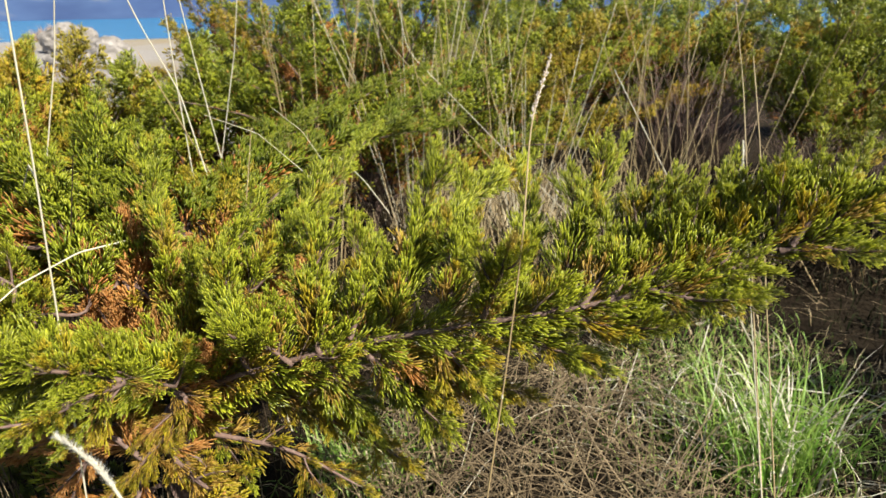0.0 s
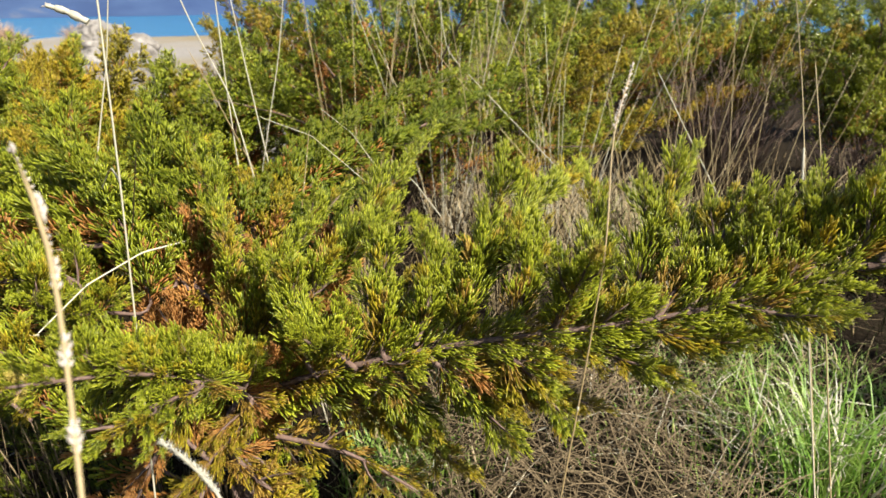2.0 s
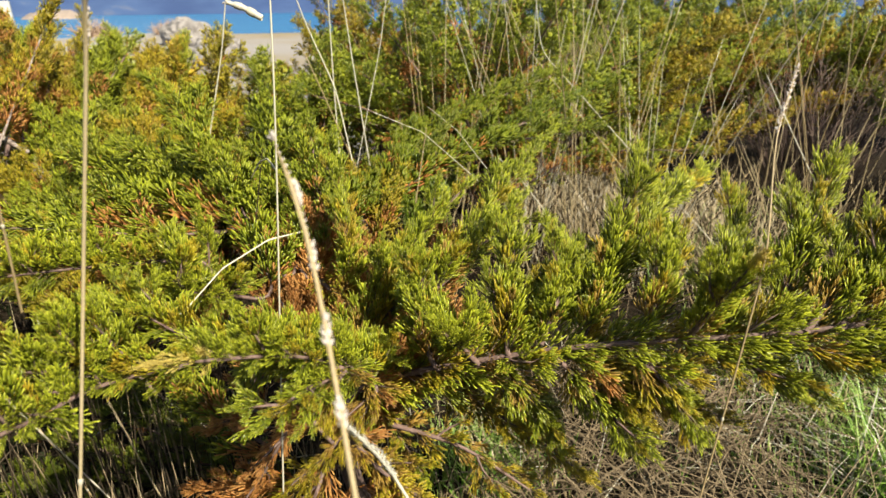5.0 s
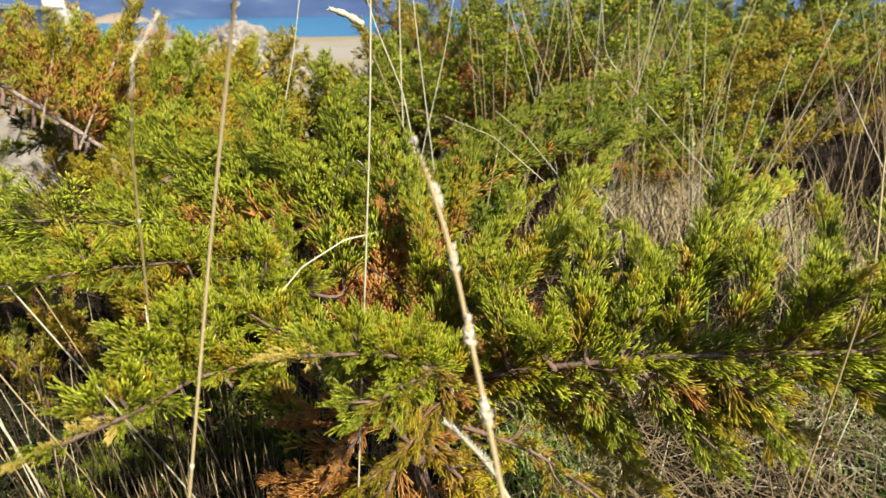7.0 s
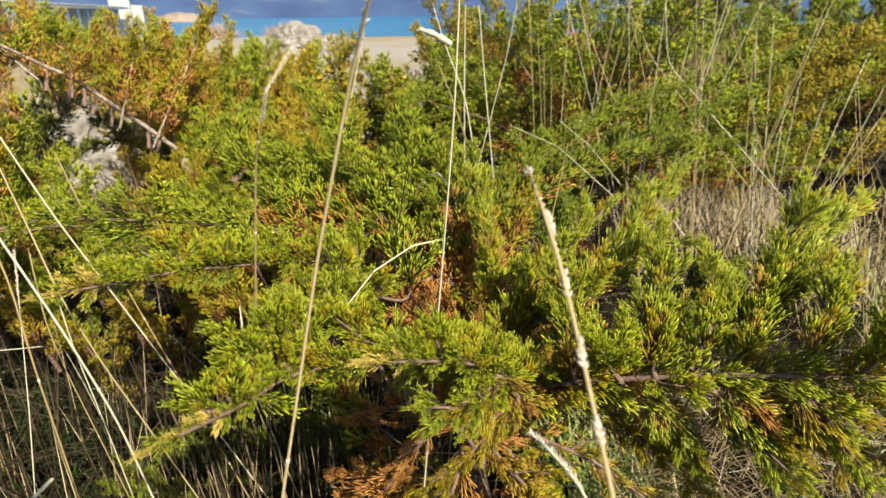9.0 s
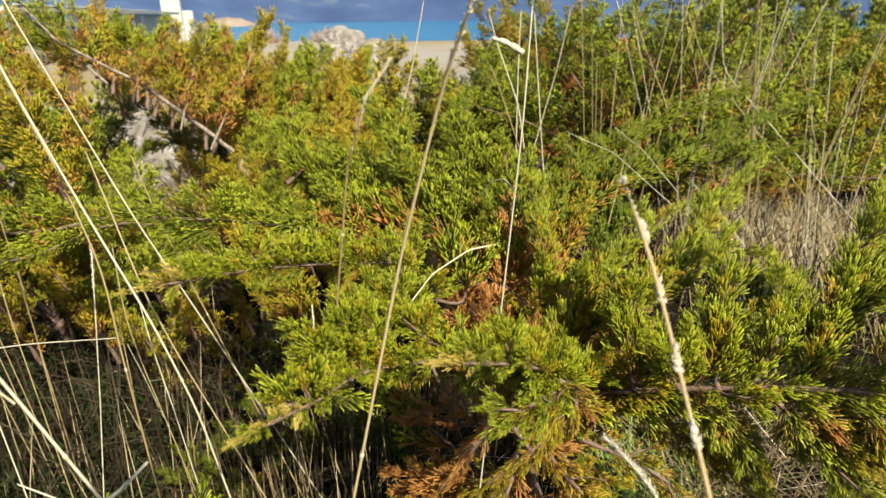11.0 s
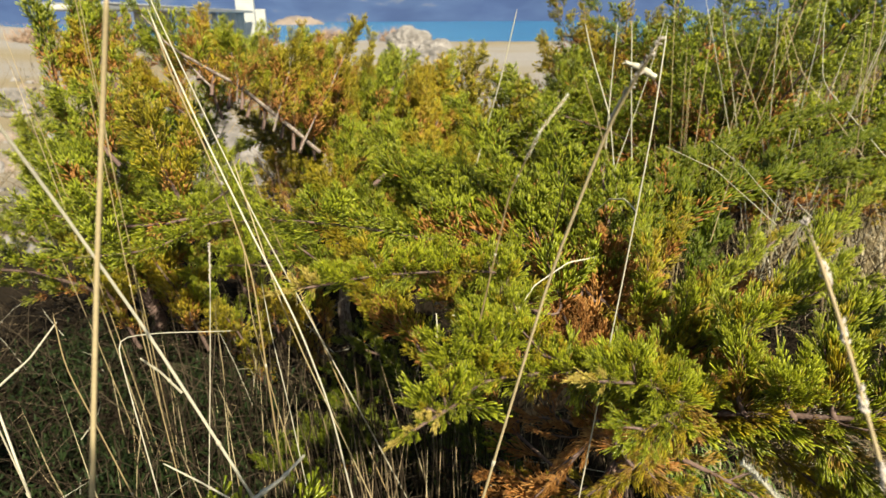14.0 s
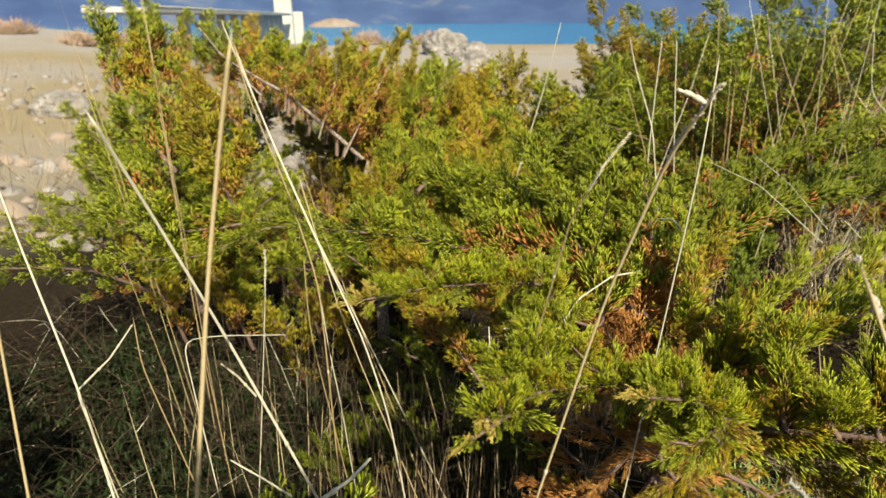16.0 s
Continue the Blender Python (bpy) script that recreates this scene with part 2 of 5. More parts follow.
class Soup:
    """Gathers tubes and blades into one mesh."""

    def __init__(self):
        self.v, self.f, self.s, self.y, self.n = [], [], [], [], 0

    def add(self, verts, faces, slot, young):
        self.v.append(verts)
        self.f += [tuple(i + self.n for i in f) for f in faces]
        self.s += [slot] * len(faces)
        self.y += list(young)
        self.n += len(verts)

    def tube(self, pts, radii, slot=0, sides=3, young=(0.0, 0.0)):
        """A tapered tube along pts, pointed at its end."""
        pts = np.asarray(pts, float)
        k = len(pts)
        verts, yo = [], []
        d = pts[1] - pts[0]
        ref = np.array((0.31, 0.52, 0.79))
        for i in range(k - 1):
            d = pts[i + 1] - pts[max(i - 1, 0)]
            d = d / (np.linalg.norm(d) + 1e-9)
            a = np.cross(d, ref)
            a /= np.linalg.norm(a) + 1e-9
            b = np.cross(d, a)
            for j in range(sides):
                w = 2 * math.pi * j / sides
                verts.append(pts[i] + radii[i] * (math.cos(w) * a + math.sin(w) * b))
                yo.append(young[0] + (young[1] - young[0]) * i / (k - 1))
        verts.append(pts[-1])
        yo.append(young[1])
        faces = []
        for i in range(k - 2):
            for j in range(sides):
                q = (j + 1) % sides
                faces.append((i * sides + j, i * sides + q, (i + 1) * sides + q, (i + 1) * sides + j))
        e = (k - 2) * sides
        faces += [(e + j, e + (j + 1) % sides, (k - 1) * sides) for j in range(sides)]
        self.add(np.array(verts), faces, slot, yo)

    def blade(self, pts, width, slot=0, side=(1, 0, 0)):
        """A folded grass blade: a shallow V in section, narrowing to a point."""
        pts = np.asarray(pts, float)
        side = np.asarray(side, float)
        k = len(pts)
        verts, yo = [], []
        for i, p in enumerate(pts[:-1]):
            w = width * (1 - (i / (k - 1)) ** 2) * 0.5
            d = pts[i + 1] - pts[max(i - 1, 0)]
            d = d / (np.linalg.norm(d) + 1e-9)
            s = np.cross(d, np.cross(side, d))
            s /= np.linalg.norm(s) + 1e-9
            up = np.cross(s, d)
            verts += [p - w * s + 0.35 * w * up, p, p + w * s + 0.35 * w * up]
            yo += [i / k * 0.6] * 3
        verts.append(pts[-1])
        yo.append(0.8)
        faces = []
        for i in range(k - 2):
            a = 3 * i
            faces += [(a, a + 1, a + 4, a + 3), (a + 1, a + 2, a + 5, a + 4)]
        a = 3 * (k - 2)
        faces += [(a, a + 1, 3 * (k - 1)), (a + 1, a + 2, 3 * (k - 1))]
        self.add(np.array(verts), faces, slot, yo)

    def cord(self, a, d, bend, ln, r, slot=0, young=1.0):
        """A scale-leaved twig in focus: thin at its foot, curving, and blunt and pale at its tip."""
        a, d, bend = np.asarray(a, float), np.asarray(d, float), np.asarray(bend, float)
        mid, end = a + d * ln * 0.52 + bend * ln * 0.22, a + d * ln * 0.93 + bend * ln * 0.9
        t = end - mid
        t /= np.linalg.norm(t) + 1e-9
        s = np.cross(t, (0.31, 0.52, 0.79))
        s /= np.linalg.norm(s) + 1e-9
        q = np.cross(t, s)
        ring = [math.cos(w) * s + math.sin(w) * q for w in (0.0, 2.0944, 4.1888)]
        verts = [a, *(mid + r * 0.9 * v for v in ring), *(end + r * v for v in ring), end + t * r * 0.9]
        faces = [(0, 1, 2), (0, 2, 3), (0, 3, 1), (1, 4, 5, 2), (2, 5, 6, 3), (3, 6, 4, 1), (4, 7, 5), (5, 7, 6), (6, 7, 4)]
        self.add(np.array(verts), faces, slot, [0.25 * young] + [0.55 * young] * 3 + [0.9 * young] * 3 + [young])

    def peg(self, a, b, r, slot=0, young=1.0):
        """A twig further off: a point at its foot, a blunt end."""
        a, b = np.asarray(a, float), np.asarray(b, float)
        t = b - a
        t /= np.linalg.norm(t) + 1e-9
        s = np.cross(t, (0.31, 0.52, 0.79))
        s /= np.linalg.norm(s) + 1e-9
        q = np.cross(t, s)
        verts = [a, *(b + r * (math.cos(w) * s + math.sin(w) * q) for w in (0.0, 2.0944, 4.1888))]
        self.add(np.array(verts), [(0, 1, 2), (0, 2, 3), (0, 3, 1), (1, 3, 2)], slot, [0.0] + [young] * 3)

    def merge(self, template, m):
        tv, tf, ts, ty = template
        m = np.array(m)
        self.v.append(tv @ m[:3, :3].T + m[:3, 3])
        base = self.n
        self.f += [tuple(i + base for i in f) for f in tf]
        self.s += ts
        self.y += ty
        self.n += len(tv)

    def data(self):
        return np.concatenate(self.v), self.f, self.s, self.y

    def object(self, name, mats, parent=None, label="", smooth=True):
        v, f, s, y = self.data()
        return mesh_object(name, v, f, mats, parent, label, s, y, smooth)


def curve_points(pts, n):
    """n points on a smooth curve through pts."""
    pts = [Vector(p) for p in pts]
    ext = [2 * pts[0] - pts[1], *pts, 2 * pts[-1] - pts[-2]]
    out = []
    for i in range(n):
        u = i / (n - 1) * (len(pts) - 1)
        k = min(int(u), len(pts) - 2)
        f = u - k
        a, b, c, d = ext[k:k + 4]
        out.append(0.5 * (2 * b + (c - a) * f + (2 * a - 5 * b + 4 * c - d) * f * f + (3 * b - a - 3 * c + d) * f ** 3))
    return out


def unit(rng):
    v = Vector((rng.gauss(0, 1), rng.gauss(0, 1), rng.gauss(0, 1)))
    return v.normalized()


# ---- juniper foliage ----
def spray_template(rng, length, stems, twigs, twig_len, thick, dry, fine, fresh=1.0, wide=0.46):
    """One flame-shaped spray along +z: short side stems that hug its axis, and cord-like twigs that curve up to its tip.
    Slots: 0 green, 1 dry, 2 bark."""
    s = Soup()
    bend = Vector((rng.uniform(-0.14, 0.14), rng.uniform(-0.14, 0.14), 0)) * length
    axis = [Vector((0, 0, length * u)) + bend * u * u for u in (0, 0.5, 1.0)]
    up = Vector((0, 0, 1))
    if fine:
        s.tube(axis, (thick * 0.8, thick * 0.6), 2, 3)

    def twig(p, d, ln, slot, yo):
        r = thick * rng.uniform(0.85, 1.15)
        if fine:
            s.cord(p, d, up * 0.42 + unit(rng) * 0.16 - d * 0.3, ln, r, slot, yo * fresh)
        else:
            s.peg(p, p + d * ln + up * ln * 0.25, r, slot, yo * fresh)

    for i in range(stems):
        u = (i + 0.3) / stems
        p = Vector((0, 0, length * u)) + bend * u * u
        w = i * 2.4 + rng.uniform(-0.4, 0.4)
        out = Vector((math.cos(w), math.sin(w), 0))
        d = (out * wide + up * 0.86 + unit(rng) * 0.10).normalized()
        ln = length * 0.44 * (1 - 0.65 * u) * rng.uniform(0.75, 1.15)
        for j in range(twigs):
            v = 0.05 + 0.95 * (j + rng.random()) / twigs
            q = p + d * ln * v
            x = j * 2.4 + rng.uniform(-0.5, 0.5)
            a = d.orthogonal().normalized()
            b = d.cross(a)
            td = (d * 0.8 + (a * math.cos(x) + b * math.sin(x)) * 0.40 + up * 0.15 + unit(rng) * 0.10).normalized()
            slot = 1 if 0.55 * u + 0.55 * v + rng.uniform(-0.12, 0.12) < dry else 0
            yo = (0.45 + 0.55 * v) * rng.choice((0.3, 0.6, 0.85, 1.0))
            twig(q, td, twig_len * rng.uniform(0.7, 1.2), slot, yo)
    for j in range(5):
        td = (up + unit(rng) * 0.35).normalized()
        twig(axis[-1] - up * 0.14 * length, td, twig_len * 0.9, 0, rng.choice((0.5, 0.8, 1.0)))
    return s.data()


T = random.Random(11)
NEAR = [spray_template(T, 0.046, 8, 7, 0.0185, 0.00080, dry, True, 1.0, 0.44) for dry in (0.0, 0.08, 0.30, 0.12, 0.4, 0.6, 0.85, 0.04)]
FAR = [spray_template(T, 0.090, 9, 5, 0.024, 0.0030, dry, False, 0.55, 0.6) for dry in (0.05, 0.15, 0.4, 0.55, 0.85)]
MID = [spray_template(T, 0.054, 9, 7, 0.0165, 0.0012, dry, False, 0.72, 0.5) for dry in (0.05, 0.15, 0.42, 0.6, 0.85)]
# Darker copy of the MID foliage: pale tips dimmed to paint in shade.
SHADED = [spray_template(T, 0.054, 9, 7, 0.0150, 0.0012, dry, False, 0.26, 0.38) for dry in (0.02, 0.08, 0.3, 0.5, 0.8)]
near_mesh = []
for k, (v, f, s_, y) in enumerate(NEAR):
    variants = []
    for mats in ((GREEN, FADED, BARK), (OLIVE, FADED, BARK), (RUST, RUST, BARK), (BUFF, BUFF, BARK)):
        ob = mesh_object("spray", v, f, mats, None, "", s_, y)
        variants.append(ob.data)
        bpy.data.objects.remove(ob)
    near_mesh.append(variants)


def wood(pts, r0, r1, name, parent, mat, sides=6, label=""):
    s = Soup()
    n = max(6, int(len(pts) * 5))
    c = curve_points(pts, n)
    rng = random.Random(round(pts[0][0] * 1000) + 7)
    for i in range(1, n - 1):
        c[i] = c[i] + unit(rng) * r0 * 0.25
    s.tube(c, [r0 + (r1 - r0) * i / (n - 1) for i in range(n)], 0, sides)
    return s.object(name, [mat], parent, label)


def sprays_along(pts, rng, spacing, size, start, up, spread, taper=0.45, hang=0.0):
    """Poses of the sprays that clothe a branch: they leave it all round and lean to its tip, and upwards by `up`;
    a share `hang` of them droops."""
    fine = curve_points(pts, 60)
    run = [0.0]
    for a, b in zip(fine, fine[1:]):
        run.append(run[-1] + (b - a).length)
    total = run[-1]
    at, k = start * total, 0
    while at < total:
        i = next(j for j in range(60) if run[j] >= at - 1e-9)
        p = fine[i]
        d = (fine[min(i + 1, 59)] - fine[max(i - 1, 0)]).normalized()
        u = at / total
        a = d.orthogonal().normalized()
        b = d.cross(a)
        w = k * 2.39996 + rng.uniform(-0.5, 0.5)
        ray = a * math.cos(w) + b * math.sin(w)
        lift = -0.35 if hang and rng.random() < hang else up
        z = (d * (0.65 + 0.5 * u) + ray * spread + Vector((0, 0, lift)) + unit(rng) * 0.12).normalized()
        sc = size * (1 - taper * u) * rng.uniform(0.75, 1.2)
        m = Matrix.Translation(p) @ z.to_track_quat("Z", "Y").to_matrix().to_4x4() @ Matrix.Rotation(rng.uniform(0, 6.28), 4, "Z") @ Matrix.Scale(sc, 4)
        yield u, m
        at += spacing * rng.uniform(0.7, 1.3)
        k += 1
    d = (fine[59] - fine[56]).normalized()
    yield 1.0, Matrix.Translation(fine[57]) @ d.to_track_quat("Z", "Y").to_matrix().to_4x4() @ Matrix.Scale(size * 0.6, 4)


def side_branches(pts, rng, count, length, up):
    """Lines of the branchlets that leave a branch, longest near its foot."""
    fine = curve_points(pts, 60)
    for k in range(count):
        u = 0.22 + 0.66 * (k + rng.random()) / count
        i = int(u * 59)
        d = (fine[min(i + 1, 59)] - fine[max(i - 1, 0)]).normalized()
        a = d.orthogonal().normalized()
        b = d.cross(a)
        w = k * 2.39996 + rng.uniform(-0.5, 0.5)
        z = (d * 0.7 + (a * math.cos(w) + b * math.sin(w)) * 0.75 + Vector((0, 0, up))).normalized()
        ln = length * (1.1 - 0.75 * u) * rng.uniform(0.8, 1.2)
        tip = fine[i] + z * ln + (d + Vector((0, 0, 0.4))) * ln * 0.25
        yield u, [fine[i], fine[i] + z * ln * 0.55, tip]


def near_branch(shrub, pts, seed, size=1.0, spacing=0.0047, start=0.06, up=0.42, spread=0.52, tone=0, dry=0.16, r=0.0032, buff=0.0, taper=0.66, sides=3, side=0.05, hang=0.0):
    """A branch in focus, each spray an object of its own on a shared mesh. tone 0 green, 1 olive, 2 dead and rusty."""
    rng = random.Random(seed)
    size *= 0.98
    base = Vector(shrub.location)
    soup = Soup()
    n = len(pts) * 5
    line = curve_points(pts, n)
    soup.tube([p - base for p in line], [r + (0.0012 - r) * i / (n - 1) for i in range(n)], 0, 6)
    sets = [(0.0, 1.0, pts, spacing, size, start)]
    for u, q in side_branches(pts, rng, sides, side, up):
        soup.tube([p - base for p in curve_points(q, 5)], (0.0016, 0.0014, 0.0012, 0.001), 0, 4)
        sets.append((u, 0.3, q, spacing * 1.15, size * 0.85, 0.2))
    br = soup.object("branch", [BARK], shrub)
    for u0, gain, q, gap, sz, first in sets:
        for v, m in sprays_along(q, rng, gap, sz, first, up, spread, taper, hang):
            u = u0 + gain * v
            k = rng.choice((0, 1, 3, 7)) if u > dry + rng.uniform(-0.15, 0.25) else rng.choice((2, 4, 5, 6))
            t = tone
            if u < dry * 0.35 and rng.random() < 0.2:
                t = 2
            elif buff and u0 == 0 and u > 0.88 and rng.random() < 0.6:
                t = 3
            elif rng.random() < 0.12 and tone < 2:
                t = 1
            ob = new("spray", near_mesh[k][t])
            ob.parent = br
            ob.matrix_basis = Matrix.Translation(-base) @ m
    if buff:
        end, before = line[-1], line[-3]
        d = (end - before).normalized()
        ob = new("dry_tip", near_mesh[7][3])
        tagged(ob, "bleached dry shoot tip")
        ob.parent = br
        ob.matrix_basis = Matrix.Translation(end - base - d * 0.006) @ d.to_track_quat("Z", "Y").to_matrix().to_4x4() @ Matrix.Diagonal((0.24, 0.24, 0.62, 1))
    return br


def far_branch(shrub, pts, seed, size=1.0, spacing=0.022, start=0.1, up=0.35, spread=0.62, dry=0.25, r=0.006, tone=0, bark=None, sides=4, side=0.16, kit=None, buff=0.0, taper=0.45):
    """A branch further off, its foliage in one mesh."""
    rng = random.Random(seed)
    base = Vector(shrub.location)
    br = wood([Vector(p) - base for p in pts], r, 0.0016, "branch", shrub, bark or BARK, 5)
    s = Soup()
    sets = [(0.0, 1.0, pts, start)] + [(u, 0.3, q, 0.15) for u, q in side_branches(pts, rng, sides, side, up) if u > start]
    for u0, gain, q, first in sets:
        for v, m in sprays_along(q, rng, spacing, size * (1 if u0 == 0 else 0.85), first, up, spread):
            u = u0 + gain * v
            k = rng.choice((0, 1)) if u > dry + rng.uniform(-0.15, 0.25) else rng.choice((2, 3, 4) if tone == 2 else (2, 2, 3))
            s.merge((kit or FAR)[k], Matrix.Translation(-base) @ m)
    s.object("foliage", [(GREEN, OLIVE, RUST)[tone], RUST, BARK], br)
    return br


def mid_branch(shrub, pts, seed, size=1.0, spacing=0.0125, sides=5, side=0.08, r=0.0026, spread=0.46, **more):
    """A branch just behind the near ones."""
    return far_branch(shrub, pts, seed, size, spacing, sides=sides, side=side, r=r, spread=spread, kit=MID, **more)


def shaded_branch(shrub, pts, seed, size=1.0, spacing=0.0125, sides=5, side=0.06, r=0.0026, spread=0.34, **more):
    """A dark green plume, its shade put into the foliage colour."""
    return far_branch(shrub, pts, seed, size, spacing, sides=sides, side=side, r=r, spread=spread, kit=SHADED, **more)


# ---- ground, lake and distance ----
def ground_height(x, y):
    r = math.hypot(x, y)
    az = math.degrees(math.atan2(x, y))
    h = 0.06 + 0.03 * noise.noise(Vector((x * 1.7, y * 1.7, 0))) + 0.012 * noise.noise(Vector((x * 7, y * 7, 3)))
    rise = 0.0
    if -130 < az < -52:
        rise = 0.035 * max(0, r - 6) * min(1, (-52 - az) / 14)
    h += rise
    edge = 24 + 4 * noise.noise(Vector((az * 0.1, 0, 9)))
    if r > edge and abs(az) < 130:
        h = h - 0.16 * (r - edge) * (1 if az > -60 else 0.35)
    return max(h, -16.0)


def build_ground():
    verts, faces = [], []
    radii = [0.0]
    while radii[-1] < 2600:
        r = radii[-1]
        radii.append(r + (0.06 if r < 3.2 else 0.05 + 0.09 * r))
    seg = 160
    for r in radii:
        for j in range(seg):
            w = 2 * math.pi * j / seg
            x, y = r * math.sin(w), r * math.cos(w)
            verts.append((x, y, ground_height(x, y)))
    for i in range(len(radii) - 1):
        for j in range(seg):
            q = (j + 1) % seg
            faces.append((i * seg + j, i * seg + q, (i + 1) * seg + q, (i + 1) * seg + j))
    return tagged(mesh_object("ground", verts, faces, [EARTH]), "soil painted dark for shade and pale sandy ground under the shrubs", "ground", kind="structure")


build_ground()


def build_lake():
    verts, faces = [(0, 60, -9.0)], []
    seg = 64
    for r in (120, 400, 900, 2600):
        for j in range(seg):
            w = -1.9 + 3.8 * j / (seg - 1)
            verts.append((r * math.sin(w), r * math.cos(w), -9.0))
    for i in range(3):
        for j in range(seg - 1):
            a = 1 + i * seg + j
            faces.append((a, a + 1, a + seg + 1, a + seg))
    return tagged(mesh_object("water", verts, faces, [WATER]), "bright blue lake below the bank", "lake", kind="structure")


build_lake()


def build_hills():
    """Steep dark slopes on the far shore, the blue of haze in their colour."""
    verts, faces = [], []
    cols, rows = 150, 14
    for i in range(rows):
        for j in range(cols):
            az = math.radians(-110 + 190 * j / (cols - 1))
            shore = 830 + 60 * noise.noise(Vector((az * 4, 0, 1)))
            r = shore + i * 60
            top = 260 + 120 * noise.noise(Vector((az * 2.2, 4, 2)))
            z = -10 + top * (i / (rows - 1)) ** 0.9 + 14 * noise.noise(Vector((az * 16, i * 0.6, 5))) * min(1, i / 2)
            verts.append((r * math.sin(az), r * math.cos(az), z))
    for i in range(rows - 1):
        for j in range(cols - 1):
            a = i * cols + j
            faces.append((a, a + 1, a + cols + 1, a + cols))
    return tagged(mesh_object("backdrop", verts, faces, [HAZE_HILL]), "dark wooded slopes across the lake, blue haze painted into their colour", "hills", kind="structure")


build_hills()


# ---- the near juniper ----
juniper = thing("juniper_shrub", (-0.25, 0.52, 0.06), "spreading green juniper shrub with rust-brown inner twigs, rooted in dry grass", "shrub", "juniper shrubs")
wood([(0.0, 0.02, 0.0), (-0.02, 0.03, 0.2), (-0.02, 0.02, 0.46)], 0.016, 0.012, "trunk", juniper, BARK, 8)
near_branch(juniper, [(-0.246, 0.472, 0.531), (-0.228, 0.507, 0.565), (-0.029, 0.488, 0.644), (0.186, 0.464, 0.702), (0.318, 0.454, 0.756), (0.408, 0.44, 0.802)], 1, r=0.0042, up=0.12, dry=0.1, start=0.05, spacing=0.0055, size=0.95, spread=0.7, sides=6, taper=0.5)
near_branch(juniper, [(-0.228, 0.507, 0.565), (-0.241, 0.551, 0.601), (-0.147, 0.594, 0.694), (-0.052, 0.779, 0.798)], 2, dry=0.15, size=0.95)
near_branch(juniper, [(-0.174, 0.581, 0.667), (-0.162, 0.551, 0.665), (-0.095, 0.601, 0.725), (-0.06, 0.593, 0.738)], 3, size=0.9)
near_branch(juniper, [(-0.002, 0.485, 0.651), (-0.002, 0.497, 0.651), (0.019, 0.534, 0.72), (0.038, 0.596, 0.808)], 4, size=0.9)
near_branch(juniper, [(0.015, 0.528, 0.708), (0.023, 0.546, 0.696), (0.067, 0.648, 0.73), (0.149, 0.796, 0.744)], 5, size=0.8, taper=0.3, dry=0.1)
near_branch(juniper, [(0.156, 0.475, 0.69), (0.183, 0.531, 0.752), (0.227, 0.592, 0.813)], 6, size=0.85)
near_branch(juniper, [(0.086, 0.48, 0.669), (0.1, 0.445, 0.732), (0.107, 0.418, 0.771)], 7, size=0.8, buff=0.1)
near_branch(juniper, [(0.114, 0.472, 0.683), (0.113, 0.484, 0.678), (0.128, 0.54, 0.73), (0.142, 0.595, 0.769)], 8, size=0.85)
near_branch(juniper, [(-0.17, 0.501, 0.588), (-0.159, 0.538, 0.559), (-0.074, 0.521, 0.529), (0.008, 0.495, 0.493)], 9, size=0.9, tone=1, up=0.1, dry=0.4)
near_branch(juniper, [(-0.002, 0.485, 0.651), (-0.002, 0.49, 0.639), (0.07, 0.488, 0.606), (0.136, 0.494, 0.583)], 10, size=0.9, up=0.0, dry=0.3, tone=1)
near_branch(juniper, [(-0.029, 0.485, 0.639), (0.016, 0.47, 0.604), (0.043, 0.459, 0.57)], 11, size=0.9, up=0.0)
near_branch(juniper, [(0.092, 0.48, 0.669), (0.144, 0.469, 0.657), (0.193, 0.462, 0.641)], 12, size=0.85, up=0.0)
near_branch(juniper, [(0.2, 0.462, 0.706), (0.226, 0.486, 0.747), (0.242, 0.517, 0.787)], 13, size=0.8)
near_branch(juniper, [(0.176, 0.464, 0.699), (0.2, 0.486, 0.731), (0.211, 0.518, 0.765)], 14, size=0.8)
near_branch(juniper, [(0.218, 0.461, 0.712), (0.25, 0.477, 0.745), (0.265, 0.506, 0.775)], 15, size=0.8)
near_branch(juniper, [(0.262, 0.455, 0.731), (0.29, 0.468, 0.76), (0.302, 0.483, 0.785)], 16, size=0.8)
near_branch(juniper, [(0.31, 0.455, 0.75), (0.328, 0.457, 0.779), (0.339, 0.471, 0.802)], 17, size=0.75)
near_branch(juniper, [(0.353, 0.444, 0.78), (0.376, 0.447, 0.795), (0.396, 0.451, 0.81)], 18, size=0.7)
near_branch(juniper, [(0.329, 0.45, 0.76), (0.353, 0.439, 0.767), (0.386, 0.431, 0.77)], 19, size=0.7, up=0.1)
near_branch(juniper, [(0.162, 0.463, 0.691), (0.2, 0.452, 0.686), (0.236, 0.446, 0.695)], 20, size=0.8, up=0.1)
near_branch(juniper, [(0.038, 0.481, 0.655), (0.071, 0.46, 0.637), (0.087, 0.454, 0.611)], 21, size=0.85, up=0.0)
near_branch(juniper, [(-0.042, 0.497, 0.644), (-0.03, 0.511, 0.687), (-0.029, 0.551, 0.725)], 22, size=0.85, up=0.6)
near_branch(juniper, [(0.049, 0.49, 0.668), (0.065, 0.501, 0.711), (0.072, 0.535, 0.738)], 23, size=0.85, up=0.6)
near_branch(juniper, [(-0.087, 0.494, 0.621), (-0.081, 0.503, 0.613), (-0.048, 0.499, 0.575), (-0.024, 0.49, 0.54)], 24, size=0.85, up=0.0, dry=0.4)
near_branch(juniper, [(0.241, 0.458, 0.722), (0.27, 0.475, 0.757), (0.287, 0.491, 0.79)], 25, size=0.75)
